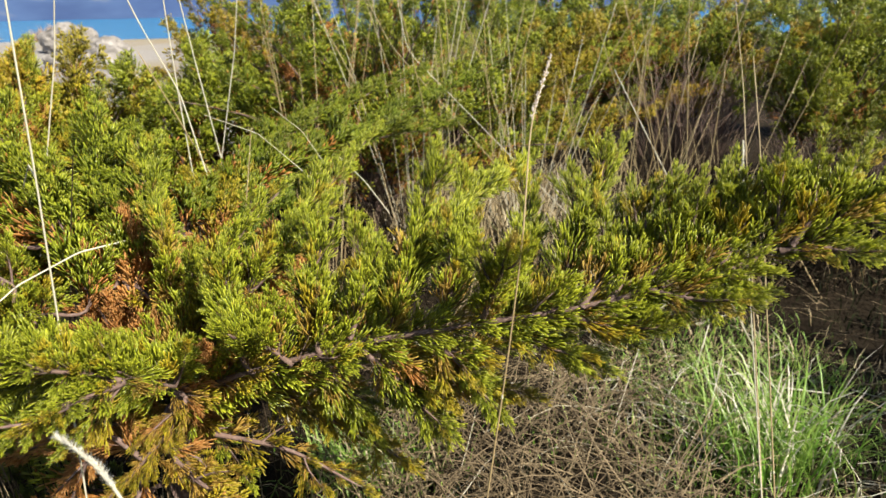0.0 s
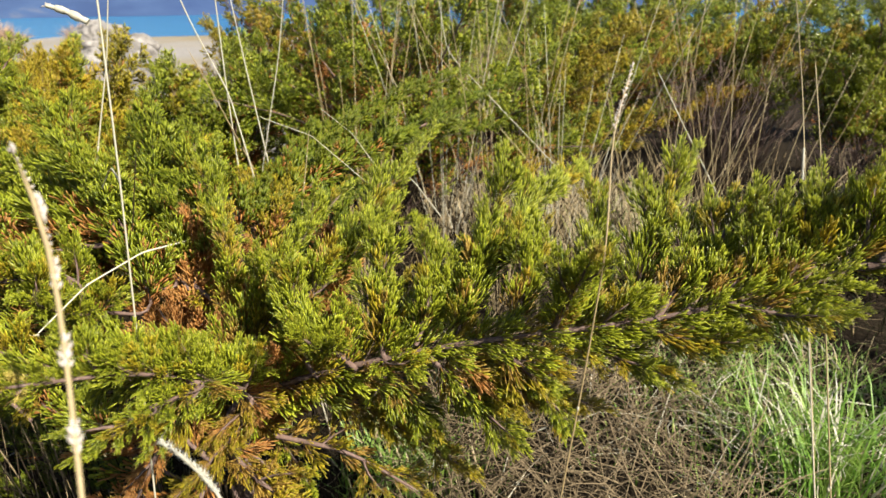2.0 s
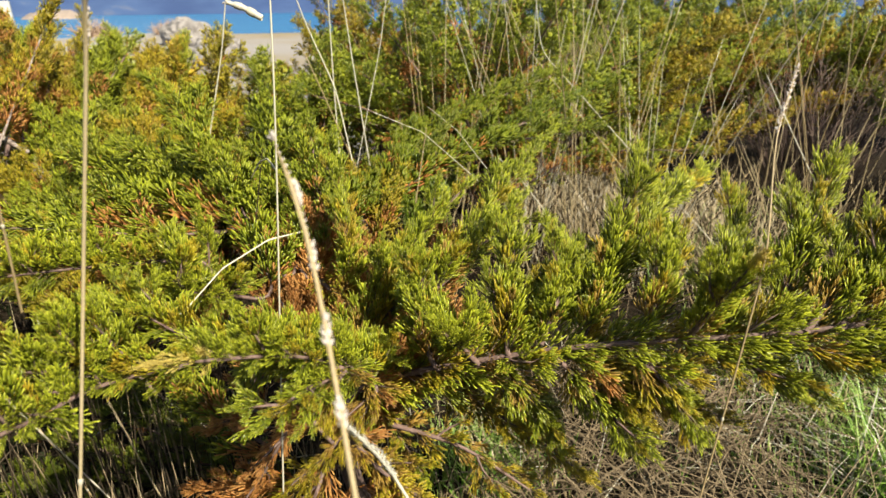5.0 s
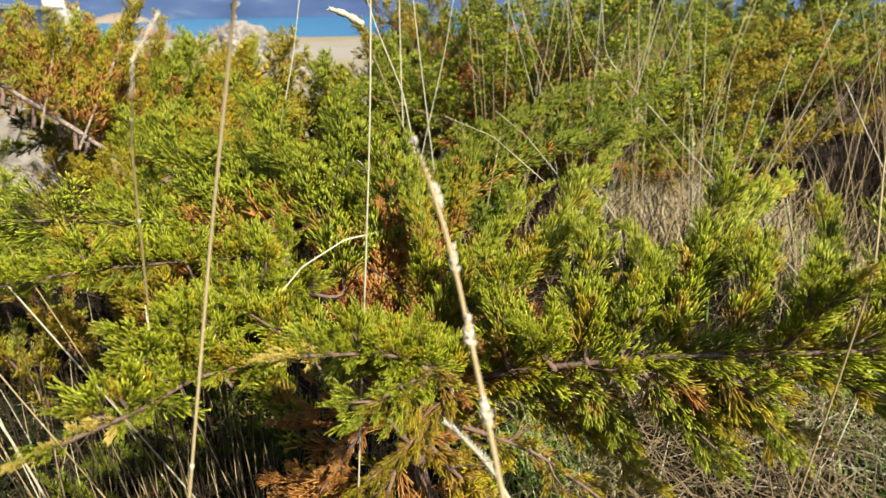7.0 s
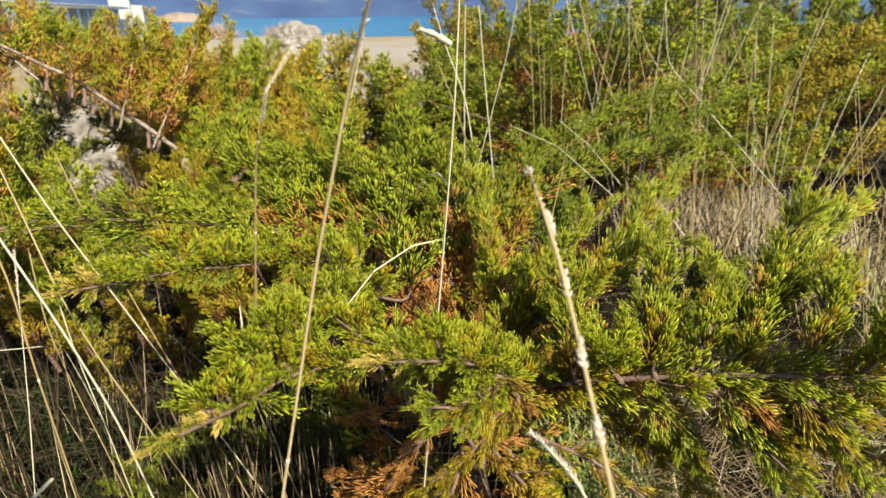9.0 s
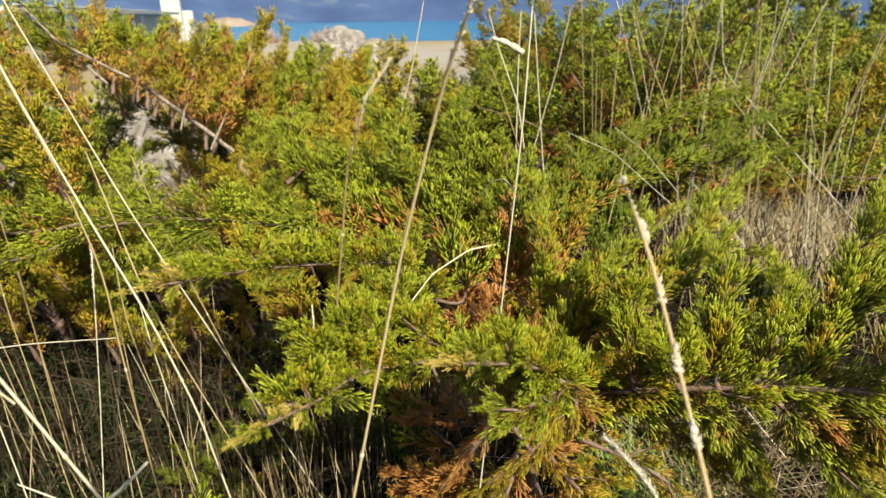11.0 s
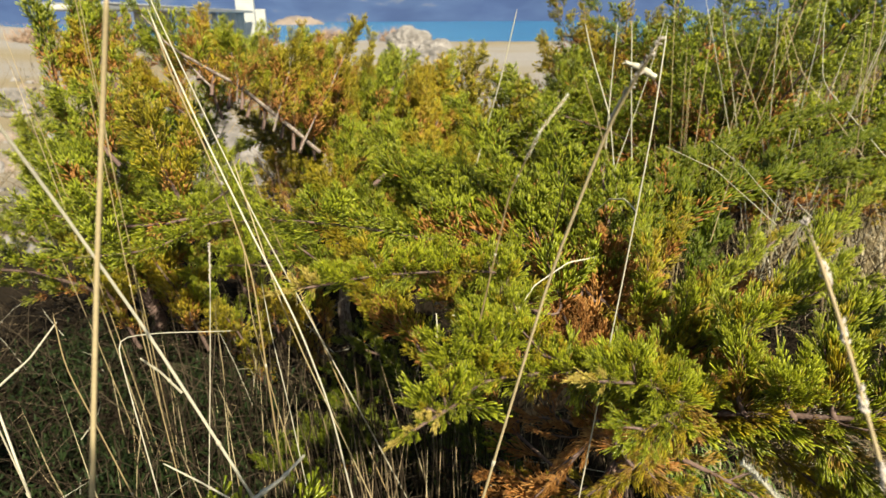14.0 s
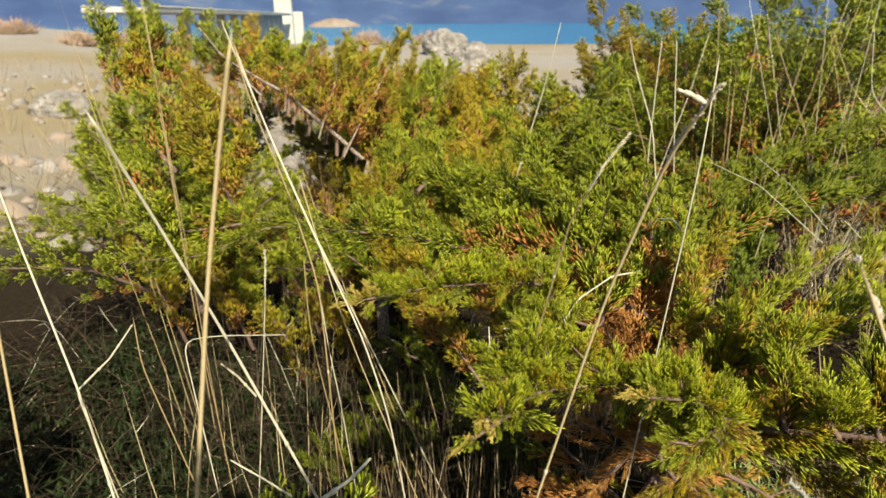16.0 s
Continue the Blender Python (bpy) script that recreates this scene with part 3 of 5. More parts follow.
near_branch(juniper, [(0.286, 0.46, 0.737), (0.302, 0.467, 0.771), (0.315, 0.481, 0.796)], 26, size=0.75)
near_branch(juniper, [(0.232, 0.46, 0.718), (0.263, 0.439, 0.721), (0.309, 0.434, 0.729)], 27, size=0.7, up=0.0)
near_branch(juniper, [(0.336, 0.448, 0.766), (0.352, 0.45, 0.796), (0.377, 0.466, 0.819)], 28, size=0.7)
near_branch(juniper, [(-0.07, 0.492, 0.628), (-0.076, 0.496, 0.638), (-0.079, 0.525, 0.692), (-0.095, 0.562, 0.739)], 29, size=0.9)
near_branch(juniper, [(-0.145, 0.499, 0.598), (-0.156, 0.5, 0.614), (-0.161, 0.502, 0.664), (-0.191, 0.533, 0.706)], 30, size=0.9)
near_branch(juniper, [(-0.104, 0.495, 0.614), (-0.118, 0.482, 0.639), (-0.12, 0.438, 0.671), (-0.123, 0.405, 0.702)], 31, size=0.9)
near_branch(juniper, [(-0.22, 0.506, 0.568), (-0.23, 0.492, 0.583), (-0.254, 0.411, 0.651), (-0.258, 0.342, 0.708)], 32, size=0.82, up=1.1, spread=0.7, sides=7, side=0.045, start=0.2, taper=0.4, spacing=0.004, dry=0.1, hang=0.35, r=0.0022)
near_branch(juniper, [(-0.242, 0.452, 0.617), (-0.199, 0.441, 0.623), (-0.222, 0.34, 0.706), (-0.254, 0.251, 0.754)], 33, size=0.82, buff=0.12, up=1.1, spread=0.7, sides=9, side=0.038, start=0.2, taper=0.8, spacing=0.0036, dry=0.1, hang=0.35, r=0.0022)
near_branch(juniper, [(-0.213, 0.378, 0.675), (-0.201, 0.374, 0.672), (-0.211, 0.32, 0.69), (-0.221, 0.289, 0.69)], 34, size=0.68, up=-0.2)
near_branch(juniper, [(-0.241, 0.551, 0.601), (-0.246, 0.521, 0.615), (-0.344, 0.314, 0.692), (-0.349, 0.219, 0.718), (-0.345, 0.153, 0.741)], 35, size=0.82, buff=0.12, up=1.1, spread=0.7, sides=9, side=0.038, start=0.2, taper=0.8, spacing=0.0036, dry=0.1, hang=0.35, r=0.0022)
near_branch(juniper, [(-0.309, 0.382, 0.678), (-0.352, 0.347, 0.709), (-0.382, 0.344, 0.717)], 36, size=0.68, dry=0.1, up=1.1, spread=0.7, sides=7, side=0.045, start=0.2, taper=0.4, spacing=0.004, hang=0.35, r=0.0022)
near_branch(juniper, [(-0.332, 0.343, 0.681), (-0.356, 0.293, 0.718), (-0.37, 0.243, 0.732)], 37, size=0.68, dry=0.1, up=1.1, spread=0.7, sides=7, side=0.045, start=0.2, taper=0.4, spacing=0.004, hang=0.35, r=0.0022)
near_branch(juniper, [(-0.441, 0.56, 0.633), (-0.464, 0.579, 0.665), (-0.503, 0.388, 0.732), (-0.516, 0.233, 0.773)], 38, size=0.82, buff=0.12, up=1.1, spread=0.7, sides=9, side=0.045, start=0.2, taper=0.6, spacing=0.0036, dry=0.1, hang=0.35, r=0.0022)
mid_branch(juniper, [(-0.531, 0.708, 0.655), (-0.556, 0.654, 0.665), (-0.684, 0.535, 0.71), (-0.756, 0.421, 0.746)], 39, size=1.0)
mid_branch(juniper, [(-0.27, 0.545, 0.35), (-0.986, 0.666, 0.611), (-1.065, 0.448, 0.63), (-1.087, 0.312, 0.658)], 40, size=1.1)
near_branch(juniper, [(-0.464, 0.579, 0.665), (-0.445, 0.596, 0.61), (-0.434, 0.5, 0.671), (-0.425, 0.496, 0.705)], 42, size=0.82, up=1.1, spread=0.7, sides=7, side=0.045, start=0.2, taper=0.4, spacing=0.004, dry=0.1, hang=0.35, r=0.0022)
mid_branch(juniper, [(-0.445, 0.596, 0.61), (-0.398, 0.628, 0.615), (-0.529, 0.761, 0.73), (-0.666, 0.833, 0.839)], 43, size=1.1)
mid_branch(juniper, [(-0.409, 0.639, 0.625), (-0.378, 0.666, 0.63), (-0.468, 0.807, 0.726), (-0.53, 0.935, 0.813)], 44, size=1.1)
mid_branch(juniper, [(-0.378, 0.666, 0.63), (-0.348, 0.649, 0.625), (-0.372, 0.741, 0.702), (-0.415, 0.838, 0.781)], 45, size=1.0, dry=0.5)
shaded_branch(juniper, [(-0.376, 0.749, 0.709), (-0.36, 0.811, 0.644), (-0.285, 1.223, 0.717), (-0.058, 1.544, 0.796)], 46, size=1.2, r=0.006)
shaded_branch(juniper, [(-0.36, 0.811, 0.644), (-0.341, 0.812, 0.637), (-0.19, 1.162, 0.694), (0.054, 1.471, 0.779)], 47, size=1.2, r=0.006)
shaded_branch(juniper, [(-0.341, 0.812, 0.637), (-0.209, 1.01, 0.707), (0.025, 1.309, 0.706)], 48, size=1.2)
mid_branch(juniper, [(-0.48, 0.711, 0.687), (-0.521, 0.703, 0.654), (-0.756, 0.824, 0.687), (-0.922, 0.914, 0.755)], 49, size=1.2)
mid_branch(juniper, [(-0.521, 0.703, 0.654), (-0.498, 0.717, 0.663), (-0.67, 0.826, 0.718), (-0.813, 0.854, 0.707)], 50, size=1.1)
near_branch(juniper, [(-0.348, 0.649, 0.625), (-0.291, 0.614, 0.62), (-0.289, 0.632, 0.709), (-0.323, 0.695, 0.756)], 51, size=0.9, dry=0.4)
near_branch(juniper, [(-0.237, 0.553, 0.605), (-0.248, 0.55, 0.615), (-0.21, 0.588, 0.681), (-0.146, 0.661, 0.753)], 52, size=0.9)
near_branch(juniper, [(-0.234, 0.478, 0.594), (-0.205, 0.464, 0.587), (-0.246, 0.435, 0.535), (-0.289, 0.409, 0.496)], 53, size=0.68, dry=0.9, up=-0.2, tone=1)
near_branch(juniper, [(-0.243, 0.437, 0.539), (-0.28, 0.437, 0.567), (-0.322, 0.434, 0.498), (-0.351, 0.423, 0.453)], 54, size=0.68, dry=1.0, up=-0.1, tone=2, sides=2, spacing=0.009)
near_branch(juniper, [(-0.282, 0.437, 0.564), (-0.287, 0.46, 0.565), (-0.222, 0.48, 0.51), (-0.187, 0.491, 0.458)], 55, size=0.68, dry=0.9, up=-0.1, tone=1)
near_branch(juniper, [(-0.228, 0.507, 0.565), (-0.235, 0.515, 0.544), (-0.197, 0.511, 0.495), (-0.17, 0.495, 0.462)], 57, size=0.68, dry=0.9, up=0.1)

# rusty dead shoots in the heart of the shrub
for k in range(5):
    x = -0.42 + 0.035 * k
    near_branch(juniper, [(x + 0.03, 0.61, 0.44), (x + 0.01, 0.65, 0.56), (x, 0.67 + 0.01 * (k % 2), 0.655 + 0.012 * (k % 3))], 60 + k, size=0.85, tone=2, dry=1.0, up=0.8, spread=0.4, sides=1, spacing=0.010)
near_branch(juniper, [(-0.25, 0.50, 0.47), (-0.22, 0.53, 0.55), (-0.17, 0.56, 0.62)], 66, size=0.85, tone=2, dry=1.0, up=0.3, sides=2, spacing=0.010)
near_branch(juniper, [(-0.25, 0.50, 0.47), (-0.27, 0.54, 0.55), (-0.25, 0.58, 0.64)], 67, size=0.85, tone=2, dry=1.0, up=0.3, sides=2, spacing=0.010)
near_branch(juniper, [(-0.25, 0.48, 0.52), (-0.20, 0.45, 0.50), (-0.14, 0.44, 0.47)], 68, size=0.85, tone=1, dry=0.8, up=0.1, sides=2, spacing=0.010)
near_branch(juniper, [(-0.27, 0.48, 0.50), (-0.27, 0.44, 0.47), (-0.29, 0.41, 0.43)], 69, size=0.85, tone=1, dry=0.8, up=0.1, sides=2, spacing=0.010)
near_branch(juniper, [(-0.27, 0.50, 0.45), (-0.33, 0.47, 0.43), (-0.40, 0.44, 0.41)], 71, size=0.8, tone=1, dry=0.8, up=0.2, sides=3, spacing=0.012)
near_branch(juniper, [(-0.27, 0.51, 0.50), (-0.35, 0.50, 0.52), (-0.42, 0.48, 0.50)], 72, size=0.8, tone=2, dry=1.0, up=0.2, sides=3, spacing=0.012)
near_branch(juniper, [(-0.25, 0.50, 0.40), (-0.28, 0.46, 0.36), (-0.33, 0.43, 0.31)], 73, size=0.8, tone=1, dry=0.8, up=0.2, sides=3, spacing=0.012)
near_branch(juniper, [(-0.24, 0.50, 0.42), (-0.20, 0.48, 0.37), (-0.14, 0.47, 0.33)], 74, size=0.8, tone=1, dry=0.8, up=0.2, sides=3, spacing=0.012)
near_branch(juniper, [(-0.20, 0.50, 0.52), (-0.12, 0.50, 0.50), (-0.04, 0.49, 0.46)], 75, size=0.8, tone=1, dry=0.8, up=0.1, sides=3, spacing=0.014)

# the canopy behind the near branches
def canopy(shrub, hub, rows, grow):
    for k, (x, y, z, ln, tone, dry) in enumerate(rows):
        tip = Vector((x, y, z))
        out = Vector((x - hub[0], y - hub[1], 0)).normalized()
        foot = tip - out * ln - Vector((0, 0, ln * 0.55))
        grow(shrub, [foot, foot.lerp(tip, 0.5) + Vector((0, 0, ln * 0.1)), tip], 300 + k, tone=tone, dry=dry)


crown = random.Random(5)
rows = []
for k in range(24):
    u, v = crown.random(), crown.random()
    x = -0.30 - 0.80 * u
    y = 0.50 + 0.20 * u + 0.45 * v
    if x > -0.58 and y < 0.74:
        continue
    rows.append((x, y, 0.56 + 0.13 * v + 0.05 * crown.random(), crown.uniform(0.2, 0.3), crown.choice((0, 1)), crown.choice((0.3, 0.45, 0.6))))
canopy(juniper, (-0.27, 0.5), rows, mid_branch)
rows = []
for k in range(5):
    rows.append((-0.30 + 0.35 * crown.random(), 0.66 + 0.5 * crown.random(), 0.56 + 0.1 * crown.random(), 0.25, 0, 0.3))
canopy(juniper, (-0.27, 0.5), rows, shaded_branch)
for k in range(6):
    w = k * 1.4
    mid_branch(juniper, [(-0.27, 0.55, 0.42), (-0.27 + 0.07 * math.cos(w), 0.58 + 0.07 * math.sin(w), 0.52), (-0.28 + 0.13 * math.cos(w), 0.60 + 0.13 * math.sin(w), 0.60)], 360 + k, tone=(2, 1)[k % 2], dry=0.7, size=0.9, spacing=0.02)
mid_branch(juniper, [(-0.33, 0.60, 0.50), (-0.35, 0.66, 0.60), (-0.36, 0.70, 0.66)], 381, tone=2, dry=0.9)
mid_branch(juniper, [(-0.45, 0.70, 0.50), (-0.47, 0.76, 0.62), (-0.48, 0.82, 0.68)], 382, tone=1, dry=0.7)
mid_branch(juniper, [(-0.20, 0.60, 0.50), (-0.19, 0.66, 0.58), (-0.18, 0.72, 0.64)], 383, tone=2, dry=0.9)
mid_branch(juniper, [(-0.30, 0.48, 0.45), (-0.33, 0.46, 0.42), (-0.37, 0.44, 0.38)], 384, tone=2, dry=0.9)
mid_branch(juniper, [(-0.25, 0.48, 0.47), (-0.22, 0.45, 0.44), (-0.17, 0.44, 0.40)], 385, tone=1, dry=0.8)
for k in range(6):
    x, y = -0.44 + 0.022 * k, 0.72 + 0.03 * (k % 3)
    mid_branch(juniper, [(x + 0.08, y - 0.03, 0.40), (x + 0.03, y, 0.50), (x, y + 0.01, 0.60 + 0.012 * (k % 4))], 420 + k, tone=2, dry=0.9, size=0.85, spacing=0.016, sides=3)
# low branches beneath the clusters, shade painted in by the darker foliage kit
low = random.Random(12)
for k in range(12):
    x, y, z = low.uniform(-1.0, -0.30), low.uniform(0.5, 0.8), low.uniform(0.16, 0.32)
    shaded_branch(juniper, [(x + 0.16, y + 0.06, z - 0.10), (x + 0.08, y + 0.03, z - 0.03), (x, y, z)], 390 + k, dry=0.1, size=1.0, spacing=0.022)

# ---- the juniper with the bare weathered limb ----
left_juniper = thing("juniper_shrub", (-1.25, 1.15, 0.06), "juniper shrub with a bare pale limb and rusty inner foliage", "shrub", "juniper shrubs")
wood([(0.0, 0.02, 0.0), (-0.02, 0.05, 0.3), (-0.08, 0.08, 0.56)], 0.02, 0.014, "trunk", left_juniper, GREY_BARK, 8)


def left_branch(pts, seed, **more):
    more["tone"] = 1 if seed % 5 < 2 else 0
    more["dry"] = more.get("dry", 0.3)
    far_branch(left_juniper, [Vector(p) - Vector((0, 0, 0.055)) for p in pts], seed, spacing=0.016, size=1.3, spread=0.48, up=0.3, side=0.12, sides=3, kit=MID, **more)


left_branch([(-1.895, 1.049, 0.819), (-1.914, 1.029, 0.899), (-1.932, 1.002, 0.945)], 101, dry=0.5, tone=1)
left_branch([(-1.834, 1.138, 0.83), (-1.84, 1.137, 0.894), (-1.862, 1.109, 0.943)], 102, dry=0.6, tone=1)
left_branch([(-1.748, 1.233, 0.739), (-1.775, 1.217, 0.858), (-1.791, 1.202, 0.916)], 103, dry=0.6, tone=1)
left_branch([(-1.67, 1.32, 0.733), (-1.668, 1.337, 0.836), (-1.671, 1.34, 0.895)], 104, dry=0.6, tone=1)
left_branch([(-1.584, 1.403, 0.709), (-1.557, 1.444, 0.813), (-1.54, 1.467, 0.917)], 105, dry=0.6, tone=1)
left_branch([(-1.489, 1.487, 0.704), (-1.482, 1.51, 0.828), (-1.501, 1.501, 0.907)], 106, dry=0.5, tone=1)
left_branch([(-1.402, 1.556, 0.7), (-1.464, 1.648, 0.78), (-1.447, 1.667, 0.855)], 107, dry=0.5, tone=1)
left_branch([(-1.308, 1.612, 0.641), (-1.384, 1.7, 0.74), (-1.4, 1.702, 0.872)], 108, dry=0.5, tone=1)
left_branch([(-1.223, 1.772, 0.582), (-1.297, 1.863, 0.665), (-1.319, 1.864, 0.766)], 109, dry=0.5, tone=1)
left_branch([(-1.16, 1.917, 0.562), (-1.186, 1.923, 0.664), (-1.256, 2.012, 0.744)], 110, dry=0.5, tone=1)
left_branch([(-1.484, 0.926, 0.778), (-1.514, 0.896, 0.835), (-1.54, 0.867, 0.889)], 111, dry=0.6, tone=1)
left_branch([(-1.461, 0.784, 0.773), (-1.492, 0.749, 0.826), (-1.519, 0.712, 0.865)], 112, dry=0.6, tone=1)
left_branch([(-1.418, 0.656, 0.747), (-1.444, 0.628, 0.808), (-1.467, 0.598, 0.856)], 113, dry=0.6, tone=1)
far_branch(left_juniper, [(-1.341, 1.22, 0.622), (-1.413, 1.046, 0.802), (-1.445, 0.864, 0.923), (-1.467, 0.802, 1.007)], 114, size=1.2, spacing=0.02, start=0.75, r=0.007, sides=0, bark=GREY_BARK, kit=MID)
left_branch([(-1.343, 1.141, 0.697), (-1.288, 1.217, 0.857), (-1.25, 1.295, 0.992)], 115, dry=0.6, start=0.1, tone=1, bark=GREY_BARK, r=0.0032)
left_branch([(-1.382, 1.086, 0.756), (-1.339, 1.105, 0.878), (-1.326, 1.122, 0.939)], 116, dry=0.7, start=0.1, tone=1, bark=GREY_BARK, r=0.0032)
left_branch([(-1.41, 0.996, 0.843), (-1.392, 0.993, 0.911), (-1.4, 0.987, 0.973)], 117, dry=0.6, start=0.1, tone=1, bark=GREY_BARK, r=0.0032)
left_branch([(-1.434, 0.941, 0.887), (-1.461, 0.91, 0.939), (-1.519, 0.901, 1.008)], 118, dry=0.5, start=0.1, tone=1, bark=GREY_BARK, r=0.0032)
left_branch([(-1.14, 1.095, 0.618), (-1.198, 1.347, 0.803), (-1.187, 1.486, 0.92)], 119, dry=0.5, tone=1)
left_branch([(-1.036, 1.057, 0.652), (-1.049, 1.316, 0.737), (-1.145, 1.511, 0.887)], 120, dry=0.3)
left_branch([(-1.181, 0.624, 0.686), (-1.168, 0.588, 0.781), (-1.183, 0.585, 0.865)], 121, dry=0.3)
left_branch([(-1.169, 0.717, 0.664), (-1.21, 0.538, 0.677), (-1.218, 0.38, 0.747)], 122, dry=0.3, r=0.004)
left_branch([(-1.342, 0.558, 0.683), (-1.363, 0.539, 0.73), (-1.427, 0.545, 0.778)], 123, dry=0.3)
left_branch([(-1.032, 0.921, 0.63), (-1.049, 0.989, 0.679), (-1.169, 1.101, 0.731)], 124, dry=0.3)
left_branch([(-1.621, 0.927, 0.896), (-1.671, 0.855, 0.952), (-1.748, 0.825, 0.978)], 125, dry=0.3)
left_branch([(-1.594, 0.776, 0.83), (-1.625, 0.733, 0.896), (-1.686, 0.73, 0.944)], 126, dry=0.5, tone=1)
left_branch([(-1.644, 0.684, 0.845), (-1.667, 0.699, 0.948), (-1.695, 0.713, 1.037)], 127, dry=0.4, tone=1)
left_branch([(-1.654, 0.769, 0.863), (-1.678, 0.78, 0.958), (-1.7, 0.803, 1.057)], 128, dry=0.5, tone=1)
left_branch([(-1.667, 0.843, 0.87), (-1.675, 0.84, 0.955), (-1.693, 0.851, 1.03)], 129, dry=0.5, tone=1)
left_branch([(-1.643, 1.076, 0.881), (-1.678, 1.125, 0.926), (-1.699, 1.187, 0.974)], 130, dry=0.5, tone=0)
left_branch([(-1.612, 1.087, 0.837), (-1.635, 1.131, 0.903), (-1.643, 1.188, 0.97)], 131, dry=0.3, tone=1)
left_branch([(-1.575, 1.111, 0.8), (-1.627, 1.18, 0.857), (-1.665, 1.264, 0.919)], 132, dry=0.5, tone=0)
left_branch([(-1.568, 1.153, 0.792), (-1.596, 1.201, 0.873), (-1.608, 1.262, 0.955)], 133, dry=0.6, tone=1)
left_branch([(-1.586, 1.186, 0.763), (-1.6, 1.239, 0.833), (-1.599, 1.305, 0.905)], 134, dry=0.5, tone=1)
left_branch([(-1.514, 1.174, 0.735), (-1.527, 1.22, 0.819), (-1.523, 1.277, 0.904)], 135, dry=0.5, tone=1)
left_branch([(-1.511, 1.242, 0.695), (-1.544, 1.338, 0.825), (-1.554, 1.441, 0.962)], 136, dry=0.3, tone=1)
left_branch([(-1.466, 1.244, 0.665), (-1.514, 1.32, 0.797), (-1.54, 1.403, 0.934)], 137, dry=0.6, tone=1)
left_branch([(-1.484, 1.29, 0.644), (-1.504, 1.394, 0.792), (-1.498, 1.503, 0.947)], 138, dry=0.3, tone=0)
left_branch([(-1.42, 1.282, 0.63), (-1.483, 1.378, 0.763), (-1.522, 1.482, 0.904)], 139, dry=0.5, tone=1)
left_branch([(-1.37, 1.291, 0.576), (-1.392, 1.363, 0.76), (-1.386, 1.433, 0.945)], 140, dry=0.6, tone=1)
left_branch([(-1.333, 1.314, 0.547), (-1.366, 1.429, 0.753), (-1.366, 1.537, 0.967)], 141, dry=0.5, tone=1)
left_branch([(-1.318, 1.333, 0.57), (-1.301, 1.418, 0.736), (-1.257, 1.5, 0.902)], 142, dry=0.3, tone=1)
left_branch([(-1.284, 1.354, 0.547), (-1.296, 1.428, 0.726), (-1.281, 1.5, 0.906)], 143, dry=0.3, tone=1)
left_branch([(-1.237, 1.398, 0.578), (-1.289, 1.479, 0.714), (-1.317, 1.563, 0.857)], 144, dry=0.3, tone=1)
left_branch([(-1.221, 1.404, 0.559), (-1.235, 1.469, 0.695), (-1.225, 1.537, 0.834)], 145, dry=0.6, tone=1)
left_branch([(-1.17, 1.44, 0.561), (-1.165, 1.531, 0.721), (-1.132, 1.619, 0.884)], 146, dry=0.5, tone=1)
left_branch([(-1.152, 1.451, 0.559), (-1.193, 1.561, 0.693), (-1.208, 1.674, 0.836)], 147, dry=0.5, tone=0)
left_branch([(-1.117, 1.475, 0.567), (-1.135, 1.551, 0.738), (-1.126, 1.622, 0.911)], 148, dry=0.5, tone=0)
left_branch([(-1.096, 1.079, 0.479), (-1.082, 1.142, 0.541), (-1.095, 1.195, 0.619)], 149, dry=0.3, tone=1)
left_branch([(-1.037, 1.116, 0.459), (-1.021, 1.178, 0.521), (-1.034, 1.233, 0.6)], 150, dry=0.3, tone=1)
left_branch([(-0.945, 1.196, 0.506), (-0.925, 1.255, 0.572), (-0.935, 1.307, 0.652)], 151, dry=0.3, tone=0)
left_branch([(-1.071, 1.143, 0.599), (-1.052, 1.201, 0.664), (-1.062, 1.249, 0.745)], 152, dry=0.3, tone=0)
left_branch([(-0.956, 1.195, 0.519), (-0.935, 1.253, 0.585), (-0.945, 1.305, 0.665)], 153, dry=0.3, tone=0)
left_branch([(-1.098, 1.092, 0.514), (-1.083, 1.153, 0.577), (-1.096, 1.206, 0.657)], 154, dry=0.3, tone=1)
left_branch([(-0.985, 1.179, 0.527), (-0.966, 1.237, 0.593), (-0.976, 1.288, 0.673)], 155, dry=0.3, tone=1)
left_branch([(-1.103, 1.104, 0.555), (-1.086, 1.164, 0.619), (-1.098, 1.214, 0.699)], 156, dry=0.3, tone=1)
left_branch([(-1.15, 1.03, 0.472), (-1.138, 1.093, 0.532), (-1.154, 1.148, 0.61)], 157, dry=0.3, tone=0)
crown = random.Random(8)
for k in range(26):
    u, v = crown.random(), crown.random()
    tip = Vector((-1.75 + 0.95 * u, 0.55 + 0.95 * v + 0.25 * u, 0.44 + 0.14 * v + 0.06 * crown.random()))
    if -1.75 < tip.x < -0.85 and tip.y < 1.1 and tip.z > 0.34 + 0.25 * (-0.9 - tip.x):
        tip.z -= 0.14
    out = Vector((tip.x + 1.15, tip.y - 1.2, 0)).normalized() * 0.12
    foot = tip - out - Vector((0, 0.02, 0.30))
    far_branch(left_juniper, [foot, foot.lerp(tip, 0.5) + Vector((0, 0, 0.03)), tip], 400 + k, dry=crown.choice((0.3, 0.5, 0.65)), tone=crown.choice((0, 1)), size=1.3, spacing=0.020, spread=0.48, side=0.12, sides=3, kit=MID)



